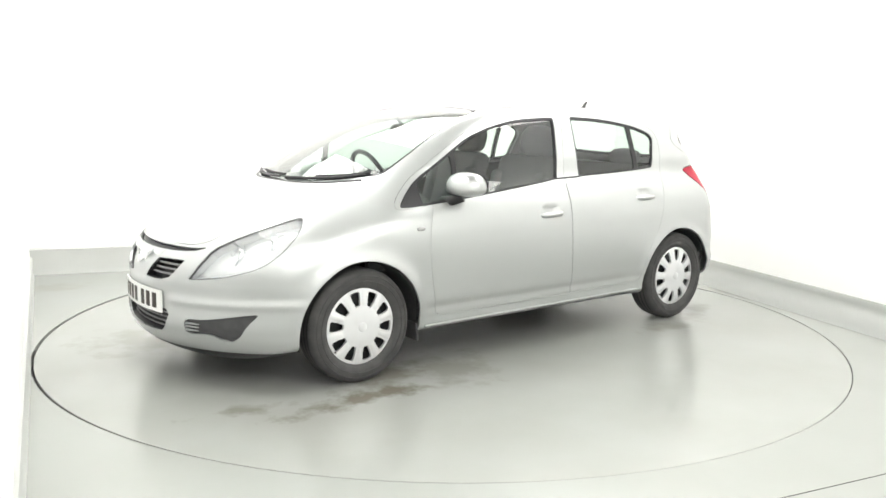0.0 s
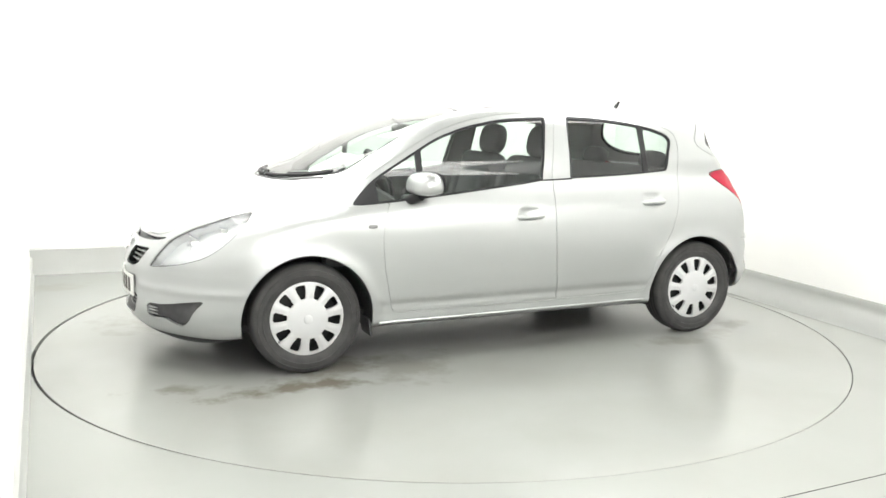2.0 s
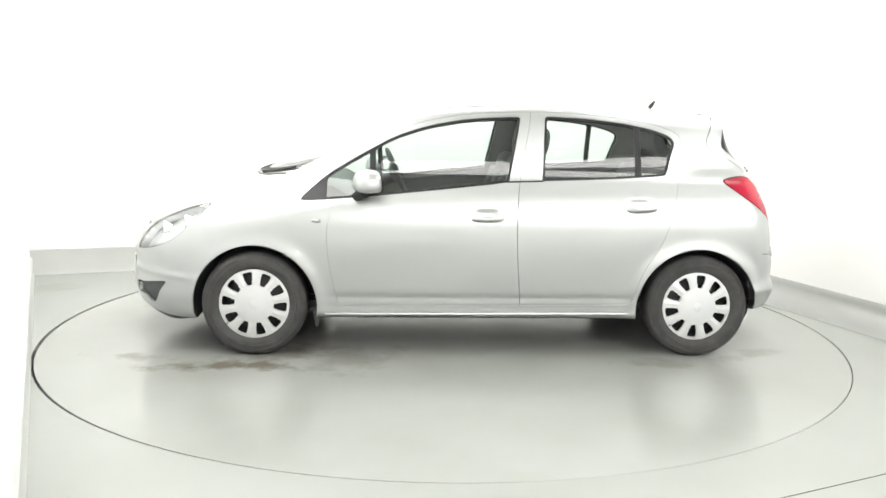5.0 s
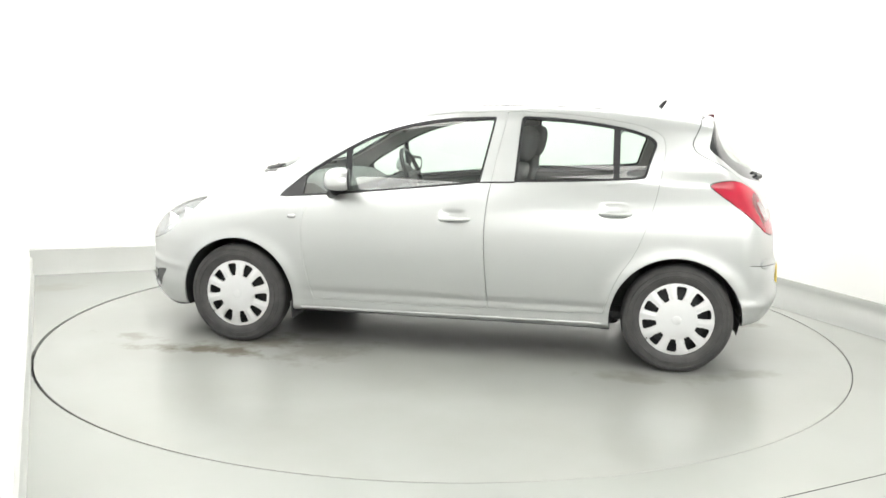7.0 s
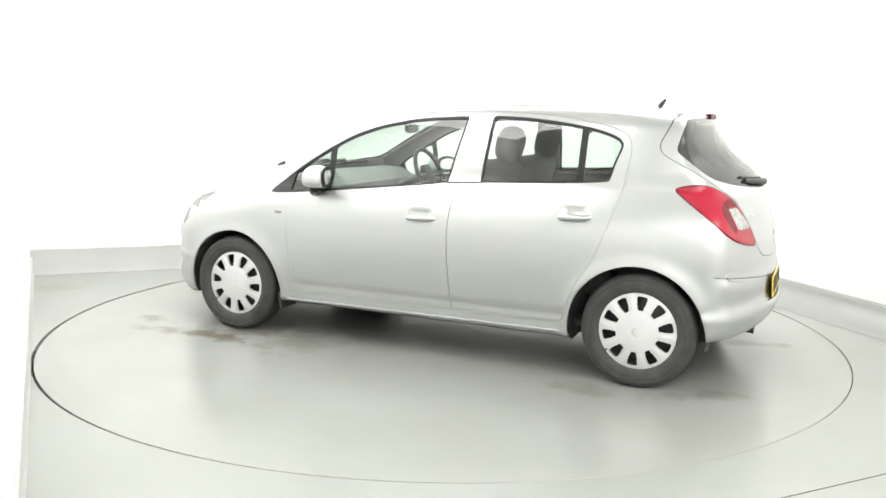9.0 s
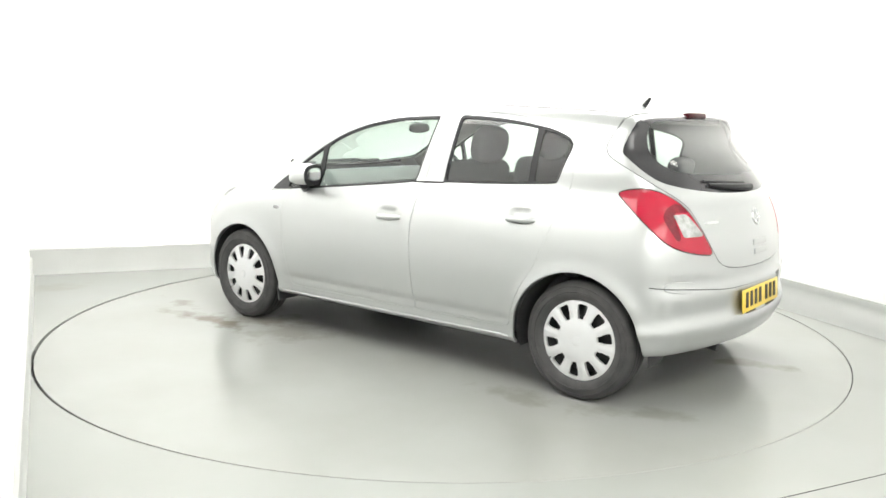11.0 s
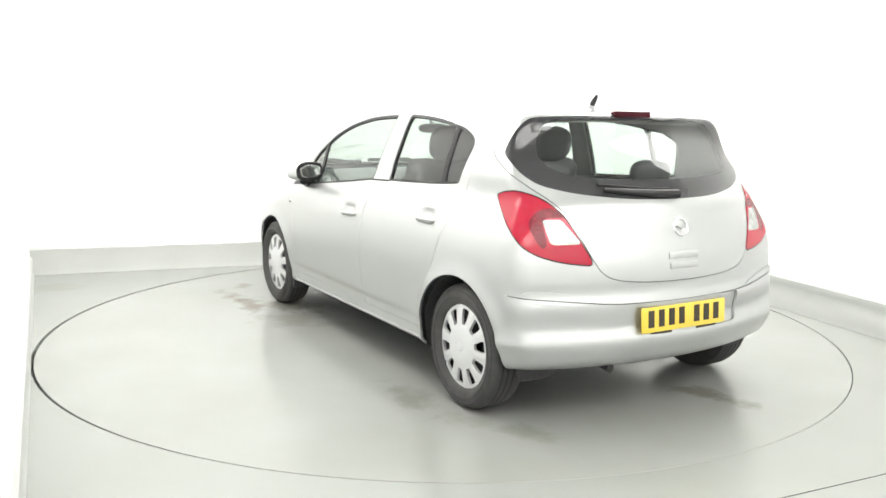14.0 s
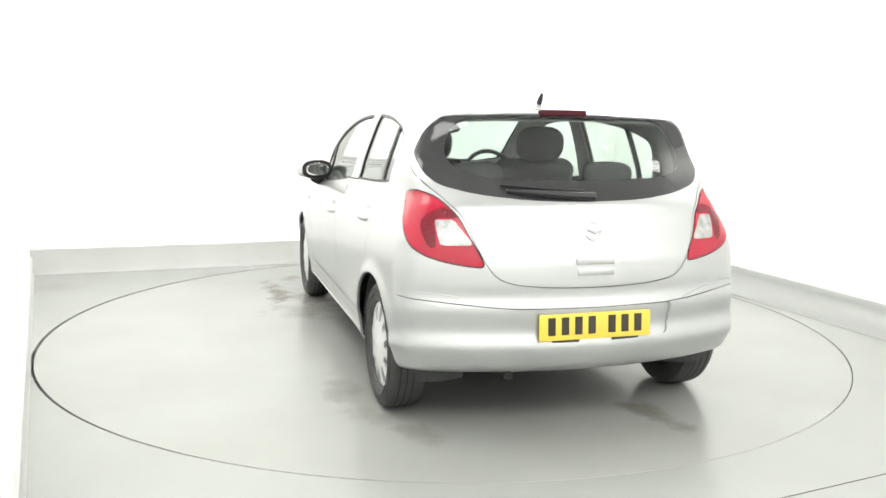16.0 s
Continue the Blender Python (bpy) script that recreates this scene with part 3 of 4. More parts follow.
def build_car_skin(car):
    s = make_skin()
    body = new("body_shell")
    body.parent = car
    # openings for the wheels
    x, z = s.v[:, 0], s.v[:, 2]
    r = np.minimum(np.hypot(x - WHEEL_X + 0.005, z - 0.28), np.hypot(x + WHEEL_X - 0.012, z - 0.28)) - ARCH_R
    _, s = cut(s, np.where((np.abs(s.v[:, 1]) > 0.5) & (z < 0.75), r, 1.0))
    # black underside and chin spoiler
    low, s = cut(s, s.v[:, 2] - 0.216 + 0.022 * step(1.45, 1.7, s.v[:, 0]) - 0.048 * step(-1.45, -1.60, s.v[:, 0]))
    panel("underbody", low, M_PLASTIC, car, "black underbody and chin spoiler", thick=0)
    full = s

    # windows of the doors
    glass_parts = []
    for name, points, bar, where in (("front_door_window", FRONT_WINDOW, [(0.602, 1.22), (0.596, 0.86)], "front"), ("rear_door_window", REAR_WINDOW, [(-0.900, 1.40), (-0.905, 0.98)], "rear")):
        opening, s = cut(s, region(s, side_view, points, times=1))
        u, v, _ = side_view(opening)
        d = np.maximum(region(opening, side_view, points, -0.013, 1), 0.017 - line_distance(bar, u, v))
        d = np.maximum(d, u - 0.855)
        d = np.maximum(d, region(opening, side_view, [(a, b + (0.010 if i in (0, 1, 2, 3) else 0)) for i, (a, b) in enumerate(points)], 0.0, 1))
        pane, trim = cut(opening, d)
        glass_parts.append((name, pane, trim))
    # windscreen, bonnet
    opening, s = cut(s, region(s, top_view, WINDSCREEN, times=2))
    pane, edge = cut(opening, region(opening, top_view, WINDSCREEN, -0.012, 2))
    glass_parts.append(("windscreen", pane, edge))
    # tailgate
    gate, s = cut(s, region(s, rear_view, TAILGATE, times=2))
    opening, gate = cut(gate, region(gate, rear_view, REAR_GLASS, times=1))
    pane, edge = cut(opening, region(opening, rear_view, CLEAR_GLASS, times=2))
    # lamps
    tail, s = cut(s, region(s, rear_view, TAIL_LAMP, times=2))
    head, s = cut(s, region(s, side_view, HEADLAMP, times=1))
    # front openings
    slot, s = cut(s, region(s, front_view, SLOT, times=1))
    grille, s = cut(s, region(s, front_view, GRILLE, times=0))
    lower, s = cut(s, region(s, front_view, LOWER_GRILLE, times=1))
    fog, s = cut(s, region(s, front_view, FOG_RECESS, times=1))
    bonnet, s = cut(s, region(s, top_view, BONNET, times=2))
    recess, s = cut(s, region(s, rear_view, PLATE_RECESS, times=1))
    recess_rest = recess

    doors = {}
    for name, points in (("front_door", FRONT_DOOR), ("rear_door", REAR_DOOR)):
        doors[name], s = cut(s, region(s, side_view, points, times=1))

    # shut lines: each panel gives up a narrow strip along its outline
    seams = []

    def shrink(sk, view, points, times, gap=0.0028):
        strip, keep = cut(sk, -region(sk, view, points, -gap, times))
        seams.append(strip)
        return keep

    bonnet = shrink(bonnet, top_view, BONNET, 2, 0.003)
    gate = shrink(gate, rear_view, TAILGATE, 2, 0.004)
    # crease round the rear bumper, its shade put in as a dark strip
    u, v, ok = rear_view(s)
    crease = v - np.interp(u, (-0.4, 0.02, 0.13, 0.35, 0.60, 0.75), (0.558, 0.560, 0.566, 0.582, 0.600, 0.606))
    under, s_up = cut(s, np.where(ok & (u < 0.75), crease, 1.0))
    u, v, ok = rear_view(under)
    crease = v - np.interp(u, (-0.4, 0.02, 0.13, 0.35, 0.60, 0.75), (0.558, 0.560, 0.566, 0.582, 0.600, 0.606))
    crease_shade, under = cut(under, np.maximum(-0.0042 - crease, u - 0.66))
    seams.append(crease_shade)
    s = join(under, s_up)

    # bumpers: skin ahead of the front arches and behind the rear ones, below the lamps
    front_bumper, s = cut(s, np.where(s.v[:, 0] > 1.3, np.maximum(1.60 + 0.5 * (s.v[:, 2] - 0.5) - s.v[:, 0], s.v[:, 2] - 0.70), 1.0))
    rear_bumper, s = cut(s, np.where(s.v[:, 0] < -1.3, np.maximum(s.v[:, 0] + 1.56 + 0.5 * (s.v[:, 2] - 0.585), s.v[:, 2] - 0.76), 1.0))

    strips, rear_bumper = cut(rear_bumper, region(rear_bumper, rear_view, RUB_STRIP, times=2))

    tagged(body, "silver painted car body shell")
    # the shell itself: roof, pillars, wings, sills
    roof, s = cut(s, np.where((s.v[:, 0] > -1.6) & (s.v[:, 0] < 0.4), 1.352 + 0.012 * np.cos(s.v[:, 0] * 1.2) - s.v[:, 2], 1.0))
    panel("roof", roof, M_PAINT, car)
    wing, s = cut(s, 0.80 - s.v[:, 0])
    for one in split_sides(wing):
        panel("front_wing", one, M_PAINT, car)
    sill, s = cut(s, np.where(s.v[:, 0] > -1.0, s.v[:, 2] - 0.2885, 1.0))
    for one in split_sides(sill):
        panel("sill", one, M_PAINT, car)
    for one in split_sides(s):
        panel("rear_quarter", one, M_PAINT, car)
    panel("front_bumper", front_bumper, M_PAINT, car)
    bumper = panel("rear_bumper", rear_bumper, M_PAINT, car)
    for one in split_sides(strips):
        panel("rub_strip", one, M_PAINT, bumper, lift=0.009)
    panel("bonnet", bonnet, M_PAINT, car)
    panel("plate_recess", recess_rest, M_PAINT, bumper, lift=-0.014)
    gate_ob = panel("tailgate", gate, M_PAINT, car)
    panel("glass_edge", edge, M_DARKGLASS, gate_ob, "black printed edge of the rear window", thick=0.006)
    glass = panel("rear_window", pane, M_GLASS, gate_ob, "clear rear window glass", thick=0.005)
    glass.visible_shadow = False
    for strip in seams:
        shut_and_crease_lines(strip, body)

    door_obs = {}
    for name, sk in doors.items():
        pts = FRONT_DOOR if name == "front_door" else REAR_DOOR
        strip, keep = cut(sk, -region(sk, side_view, pts, -0.0019, 1))
        shut_and_crease_lines(strip, body)
        for side, one in zip(("left", "right"), split_sides(keep)):
            door_obs[name, side] = panel(name, one, M_PAINT, car)
    for name, pane_, trim in glass_parts:
        if name == "windscreen":
            panel("windscreen_edge", trim, M_DARKGLASS, car, "black edge of the windscreen", thick=0.006, lift=-0.003)
            g = panel("windscreen", pane_, M_SCREEN, car, "clear windscreen glass", lift=-0.003, thick=0.005)
            g.visible_shadow = False
            continue
        door = name.replace("_window", "")
        for side, one, two in zip(("left", "right"), split_sides(pane_), split_sides(trim)):
            g = panel("window", one, M_GLASS, door_obs[door, side], "clear side window glass", lift=-0.010, thick=0.004)
            g.visible_shadow = False
            panel("window_seal", two, M_BLACK, door_obs[door, side], "black window surround", lift=-0.004, thick=0.014)

    # tail lamps: red lens with a clear insert
    for side in split_sides(tail):
        insert, red = cut(side, region(side, rear_view, TAIL_CLEAR, times=0))
        rim, red = cut(red, -region(red, rear_view, TAIL_LAMP, -0.006, 2))
        band, red = cut(red, region(red, rear_view, TAIL_BAND, times=2))
        lamp = panel("tail_lamp", red, M_RED, car, "red tail lamp lens", lift=0.002)
        panel("lamp_rim", rim, M_BLACK, lamp, lift=-0.004)
        panel("lamp_band", band, M_REDBAND, lamp, "darker red inner band", lift=0.001)
        panel("reversing_lens", insert, M_WHITELENS, lamp, "clear lens insert", lift=0.003)
    # headlamps: clear cover over a bright reflector
    for side in split_sides(head):
        rim, cover = cut(side, -region(side, side_view, HEADLAMP, -0.0035, 1))
        lamp = panel("headlamp", cover, M_CLEAR, car, "clear headlamp cover", lift=0.001, thick=0.004)
        lamp.visible_shadow = False
        panel("lamp_rim", rim, M_SEAM, lamp, lift=-0.004)
        panel("reflector", cover, M_LAMPIN, lamp, "bright headlamp reflector", lift=-0.055, thick=-0.05)
        y = float(np.sign(side.v[side.f[0]][:, 1].mean()))
        for px, py, pz, rr in ((1.700, 0.600, 0.705, 0.062), (1.838, 0.535, 0.660, 0.056)):
            bm = lathe([(0.004, 0.0), (rr * 0.45, 0.004), (rr * 0.8, 0.018), (rr, 0.042), (rr + 0.008, 0.044), (rr + 0.010, 0.034), (rr + 0.012, 0.0)], 28, "x")
            aim = Matrix.Translation((px - 0.055, (py - 0.022) * y, pz)) @ pose(0, 0, 0, 0, -8, 20 * y)
            bmesh.ops.transform(bm, matrix=aim, verts=bm.verts)
            part("reflector_bowl", bm, M_CHROME, lamp, "chrome reflector bowl")
            bm = bmesh.new()
            bmesh.ops.create_uvsphere(bm, u_segments=14, v_segments=8, radius=0.016, matrix=aim @ Matrix.Translation((0.02, 0, 0)))
            part("bulb", bm, M_LAMPIN, lamp)
    # dark openings of the nose
    panel("bonnet_gap", slot, M_BLACK, car, "dark gap over the grille bar", lift=-0.02)
    for side in split_sides(grille):
        holder = panel("grille", side, M_BLACK, car, "black grille with slats", lift=-0.045, thick=-0.045)
        y = float(np.sign(side.v[side.f[0]][:, 1].mean()))
        for k, (z0, a, b) in enumerate(((0.552, 0.115, 0.295), (0.577, 0.135, 0.318), (0.602, 0.160, 0.332))):
            pts = []
            for i in range(7):
                yy = a + (b - a) * i / 6
                pts.append((2.088 - 0.50 * yy * yy - 0.35 * yy**4 - 0.006 * k - 0.028, yy * y, z0))
            bm = tube(pts, 0.0055, 6)
            part("slat", bm, M_SLAT, holder)
    holder = panel("lower_grille", lower, M_BLACK, car, "black lower grille mesh", lift=-0.05, thick=-0.05)
    for z0 in (0.285, 0.308, 0.331, 0.354, 0.374):
        pts = [(2.088 - 0.50 * yy * yy - 0.35 * yy**4 - 0.022, yy, z0) for yy in [(-0.29 + 0.058 * i) for i in range(11)]]
        part("slat", tube(pts, 0.004, 6), M_SLAT, holder)
    for i in range(13):
        yy = -0.27 + 0.045 * i
        xx = 2.088 - 0.50 * yy * yy - 0.35 * yy**4 - 0.026
        part("slat", tube([(xx - 0.01, yy, 0.268), (xx, yy, 0.384)], 0.003, 6), M_PLASTIC, holder)
    for side in split_sides(fog):
        holder = panel("fog_lamp_blank", side, M_FOGBLANK, car, "dark grey fog lamp blank", lift=-0.02, thick=-0.02)
        y = float(np.sign(side.v[side.f[0]][:, 1].mean()))
        for z0 in (0.297, 0.313, 0.329):
            pts = [(2.098 - 0.50 * yy * yy - 0.35 * yy**4 - 0.006, yy * y, z0) for yy in (0.395, 0.43, 0.465)]
            part("fin", tube(pts, [0.006, 0.005, 0.002], 6), M_PAINT, holder, "silver fin")

    # inner trim: headlining and pillars over the belt, door linings below it
    t = full
    for name, points in (("a", FRONT_WINDOW), ("b", REAR_WINDOW)):
        _, t = cut(t, region(t, side_view, points, 0.004, 2))
    _, t = cut(t, region(t, top_view, WINDSCREEN, 0.0, 2))
    _, t = cut(t, region(t, rear_view, CLEAR_GLASS, 0.004, 2))
    upper, lower_trim = cut(t, 0.97 + 0.06 * np.clip((0.4 - t.v[:, 0]) / 1.6, 0, 1) - t.v[:, 2])
    upper, _ = cut(upper, upper.v[:, 0] - 1.0)
    headlining, pillars = cut(upper, 1.34 - upper.v[:, 2])
    panel("headlining", headlining, M_LINER, car, "pale grey headlining", lift=-0.035, thick=0)
    panel("pillar_trim", pillars, M_PILLAR, car, "dark grey pillar trim", lift=-0.03, thick=0)
    lower_trim, _ = cut(lower_trim, np.maximum(np.maximum(lower_trim.v[:, 0] - 1.0, -1.72 - lower_trim.v[:, 0]), 0.26 - lower_trim.v[:, 2]))
    panel("door_lining", lower_trim, M_DASH, car, "dark grey door linings", lift=-0.055, thick=0)




def build_wheel(car, x, y, spin):
    """Tyre, dark steel wheel and a silver cover with ten slots; its outer face looks along +y."""
    w = new("wheel")
    w.parent = car
    w.matrix_basis = pose(x, y, WHEEL_Z, 0, 0, 0 if y > 0 else 180)
    R = 0.2925
    prof = [(0.192, 0.045), (0.200, 0.062), (0.222, 0.074), (0.250, 0.078), (0.275, 0.070), (0.288, 0.056), (R, 0.040), (R + 0.001, 0.0), (R, -0.05), (0.285, -0.085), (0.25, -0.10), (0.20, -0.09), (0.19, -0.07)]
    bm = lathe(prof, 72)
    for r0, y0 in ((0.236, 0.0785), (0.262, 0.0765)):
        lathe([(r0 - 0.003, y0 - 0.004), (r0 - 0.001, y0 + 0.0015), (r0 + 0.001, y0 + 0.0015), (r0 + 0.003, y0 - 0.004)], 72, "y", bm)
    tyre = part("tyre", bm, M_RUBBER, w, "black rubber tyre")
    for yy in (-0.03, 0.0, 0.03):
        g = lathe([(R + 0.0015, yy - 0.004), (R + 0.0022, yy), (R + 0.0015, yy + 0.004)], 72)
        part("tread_groove", g, M_PIT, tyre)
    part("steel_wheel", lathe([(0.002, 0.020), (0.06, 0.022), (0.12, 0.010), (0.165, 0.000), (0.190, 0.03), (0.198, 0.05)], 48), M_HUBDARK, w, "dark steel wheel behind the cover")
    # the cover: polar grid with the slots left open
    bm = bmesh.new()
    n, slots = 240, 10
    radii = [0.0, 0.03, 0.06, 0.085, 0.098, 0.104, 0.108, 0.116, 0.126, 0.14, 0.152, 0.162, 0.170, 0.175, 0.182, 0.192, 0.200, 0.205]

    def height(r, a):
        crown = 0.071 - 0.020 * (r / 0.205) ** 2
        if r < 0.10:
            crown += 0.004 * (1 - (r / 0.10) ** 4)
        rib = abs(((a * slots / math.tau) % 1) - 0.5) * 2
        return crown + 0.003 * step(0.35, 0.1, 1 - rib) * (0.11 < r < 0.19) - (0.010 if r > 0.2 else 0)

    grid = []
    for r in radii:
        grid.append([bm.verts.new((r * math.cos(k * math.tau / n), height(r, k * math.tau / n), r * math.sin(k * math.tau / n))) for k in range(n)] if r else [bm.verts.new((0, height(0, 0), 0))] * n)
    open_faces = []
    for i in range(len(radii) - 1):
        rm = (radii[i] + radii[i + 1]) / 2
        for k in range(n):
            j = (k + 1) % n
            ph = abs((((k + 0.5) * slots / n) % 1) - 0.5)
            half = 0.215 + 0.055 * (rm - 0.106) / 0.07
            if 0.104 < rm < 0.175 and ph < half - (0.06 if rm > 0.17 or rm < 0.108 else 0):
                continue
            if i == 0:
                bm.faces.new((grid[0][k], grid[1][k], grid[1][j]))
            else:
                bm.faces.new((grid[i][k], grid[i + 1][k], grid[i + 1][j], grid[i][j]))
    bmesh.ops.rotate(bm, verts=bm.verts, cent=(0, 0, 0), matrix=Matrix.Rotation(radians(-spin), 3, 'Y'))
    loose = [e for e in bm.edges if e.is_boundary]
    ex = bmesh.ops.extrude_edge_only(bm, edges=loose)
    bmesh.ops.translate(bm, vec=(0, -0.014, 0), verts=[v for v in ex["geom"] if isinstance(v, bmesh.types.BMVert)])
    bmesh.ops.scale(bm, vec=(1.035, 1, 1.035), verts=bm.verts)
    part("wheel_cover", bm, M_COVER, w, "silver plastic wheel cover with ten slots")
    badge = lathe([(0.002, 0.0765), (0.022, 0.0765), (0.0245, 0.075), (0.025, 0.070)], 28)
    part("centre_cap", badge, M_COVER, w)
    part("valve", tube([(0.15, 0.045, -0.11), (0.152, 0.066, -0.112)], 0.004, 8), M_BLACK, w)
    return w


def build_arch_liner(car, x, side):
    bm = bmesh.new()
    n = 28
    ys = (0.815, 0.60, 0.50)
    rows = []
    for yy, r in ((ys[0], ARCH_R - 0.004), (ys[1], ARCH_R + 0.005), (ys[2], ARCH_R - 0.02)):
        rows.append([bm.verts.new((x + r * math.cos(a), min(yy, float(side_width(np.array(x + r * math.cos(a)), np.array(max(0.2, 0.28 + r * math.sin(a))))) - 0.03 - 0.05 * (x < 0 and math.cos(a) < -0.9)) * side, 0.28 + r * math.sin(a))) for a in [math.radians(-14 + 208 * k / n) for k in range(n + 1)]])
    for p, q in zip(rows, rows[1:]):
        for k in range(n):
            bm.faces.new((p[k], p[k + 1], q[k + 1], q[k]))
    bm.faces.new(rows[-1])
    part("wheel_arch_liner", bm, M_PLASTIC, car, "black wheel arch liner")


def ellipsoid(rx, ry, rz, m, bm=None, power=1.0, u=24, v=14):
    bm = bm or bmesh.new()
    g = bmesh.ops.create_uvsphere(bm, u_segments=u, v_segments=v, radius=1.0)
    for w in g["verts"]:
        c = w.co
        for i in range(3):
            c[i] = math.copysign(abs(c[i]) ** power, c[i])
        w.co = m @ Vector((c.x * rx, c.y * ry, c.z * rz))
    return bm


def build_mirror(car, side):
    mirror = new("door_mirror")
    mirror.parent = car
    m = pose(0.618, 0.842 * side, 0.964, 0, 0, 16 * side)
    bm = ellipsoid(0.086, 0.112, 0.088, m, power=0.82)
    for v in bm.verts:
        w = m.inverted() @ v.co
        if w.z < 0:
            w.z *= 0.46
            v.co = m @ w
    bmesh.ops.bisect_plane(bm, geom=bm.verts[:] + bm.edges[:] + bm.faces[:], plane_co=m @ Vector((-0.052, 0, 0)), plane_no=m.to_3x3() @ Vector((-1, 0, 0)), clear_outer=True)
    part("mirror_housing", bm, M_PAINT, mirror, "silver mirror housing")
    bm = ellipsoid(0.006, 0.084, 0.045, m @ Matrix.Translation((-0.0580, 0, 0.020)), power=0.8)
    part("mirror_glass", bm, M_MIRROR, mirror, "mirror glass")
    bm = ellipsoid(0.009, 0.106, 0.062, m @ Matrix.Translation((-0.0535, 0, 0.019)), power=0.75)
    part("mirror_surround", bm, M_BLACK, mirror, "black mirror surround")
    bm = tube([(0.69, 0.735 * side, 0.890), (0.68, 0.79 * side, 0.898), (0.640, 0.835 * side, 0.926)], [0.032, 0.028, 0.034], 12)
    part("mirror_foot", bm, M_BLACK, mirror, "black mirror foot")


def build_handle(car, x, z, side):
    """A painted grip across the dish in the door's face."""
    y = float(side_width(np.array(x - 0.15), np.array(z)))
    pts = [(x + a, (y + b) * side, z + c) for a, b, c in ((0.080, -0.006, -0.010), (0.065, 0.008, -0.008), (0.03, 0.017, -0.006), (-0.03, 0.018, -0.005), (-0.065, 0.011, -0.004), (-0.085, -0.006, -0.004))]
    bm = tube(pts, [0.012, 0.014, 0.0145, 0.0145, 0.014, 0.012], 10)
    handle = part("door_handle", bm, M_PAINT, car, "silver door handle")
    return handle


M_PILLAR = vary(principled("grey_pillar_trim", (0.24, 0.24, 0.235), 0.7), 30, (0.20, 0.20, 0.195), 0.6)
M_FOGBLANK = vary(principled("grey_moulded_plastic", (0.05, 0.05, 0.053), 0.5), 30, (0.07, 0.07, 0.072), 0.6)
M_SLAT = principled("grey_grille_slat", (0.22, 0.22, 0.225), 0.35)
# silver with shade put into its colour, for the roof mouldings
M_SILVER_SHADE = principled("shaded_silver_paint", (0.30, 0.30, 0.305), 0.4)


def build_seat(car, x, y, rear=False):
    seat = new("seat")
    seat.parent = car
    seat.matrix_basis = pose(x, y, 0)
    part("cushion", box(0.50, 0.50, 0.17, pose(0.02, 0, 0.46, 0, -7, 0), 0.06, segments=4), M_FABRIC, seat, "charcoal cloth cushion")
    lean = pose(-0.30, 0, 0.80, 0, -16, 0)
    bm = box(0.15, 0.49, 0.62, lean, 0.06, segments=4)
    for s in (1, -1):
        box(0.10, 0.09, 0.46, lean @ pose(0.06, 0.20 * s, -0.04, 0, 0, 14 * s), 0.035, bm, 3)
    part("backrest", bm, M_FABRIC, seat, "charcoal cloth backrest")
    head = ellipsoid(0.062, 0.145, 0.105, pose(-0.440, 0, 1.190, 0, -12, 0), power=0.72)
    part("headrest", head, M_FABRIC, seat, "charcoal cloth headrest")
    for s in (1, -1):
        part("headrest_post", tube([(-0.385, 0.055 * s, 1.06), (-0.425, 0.055 * s, 1.15)], 0.006, 8), M_CHROME, seat)


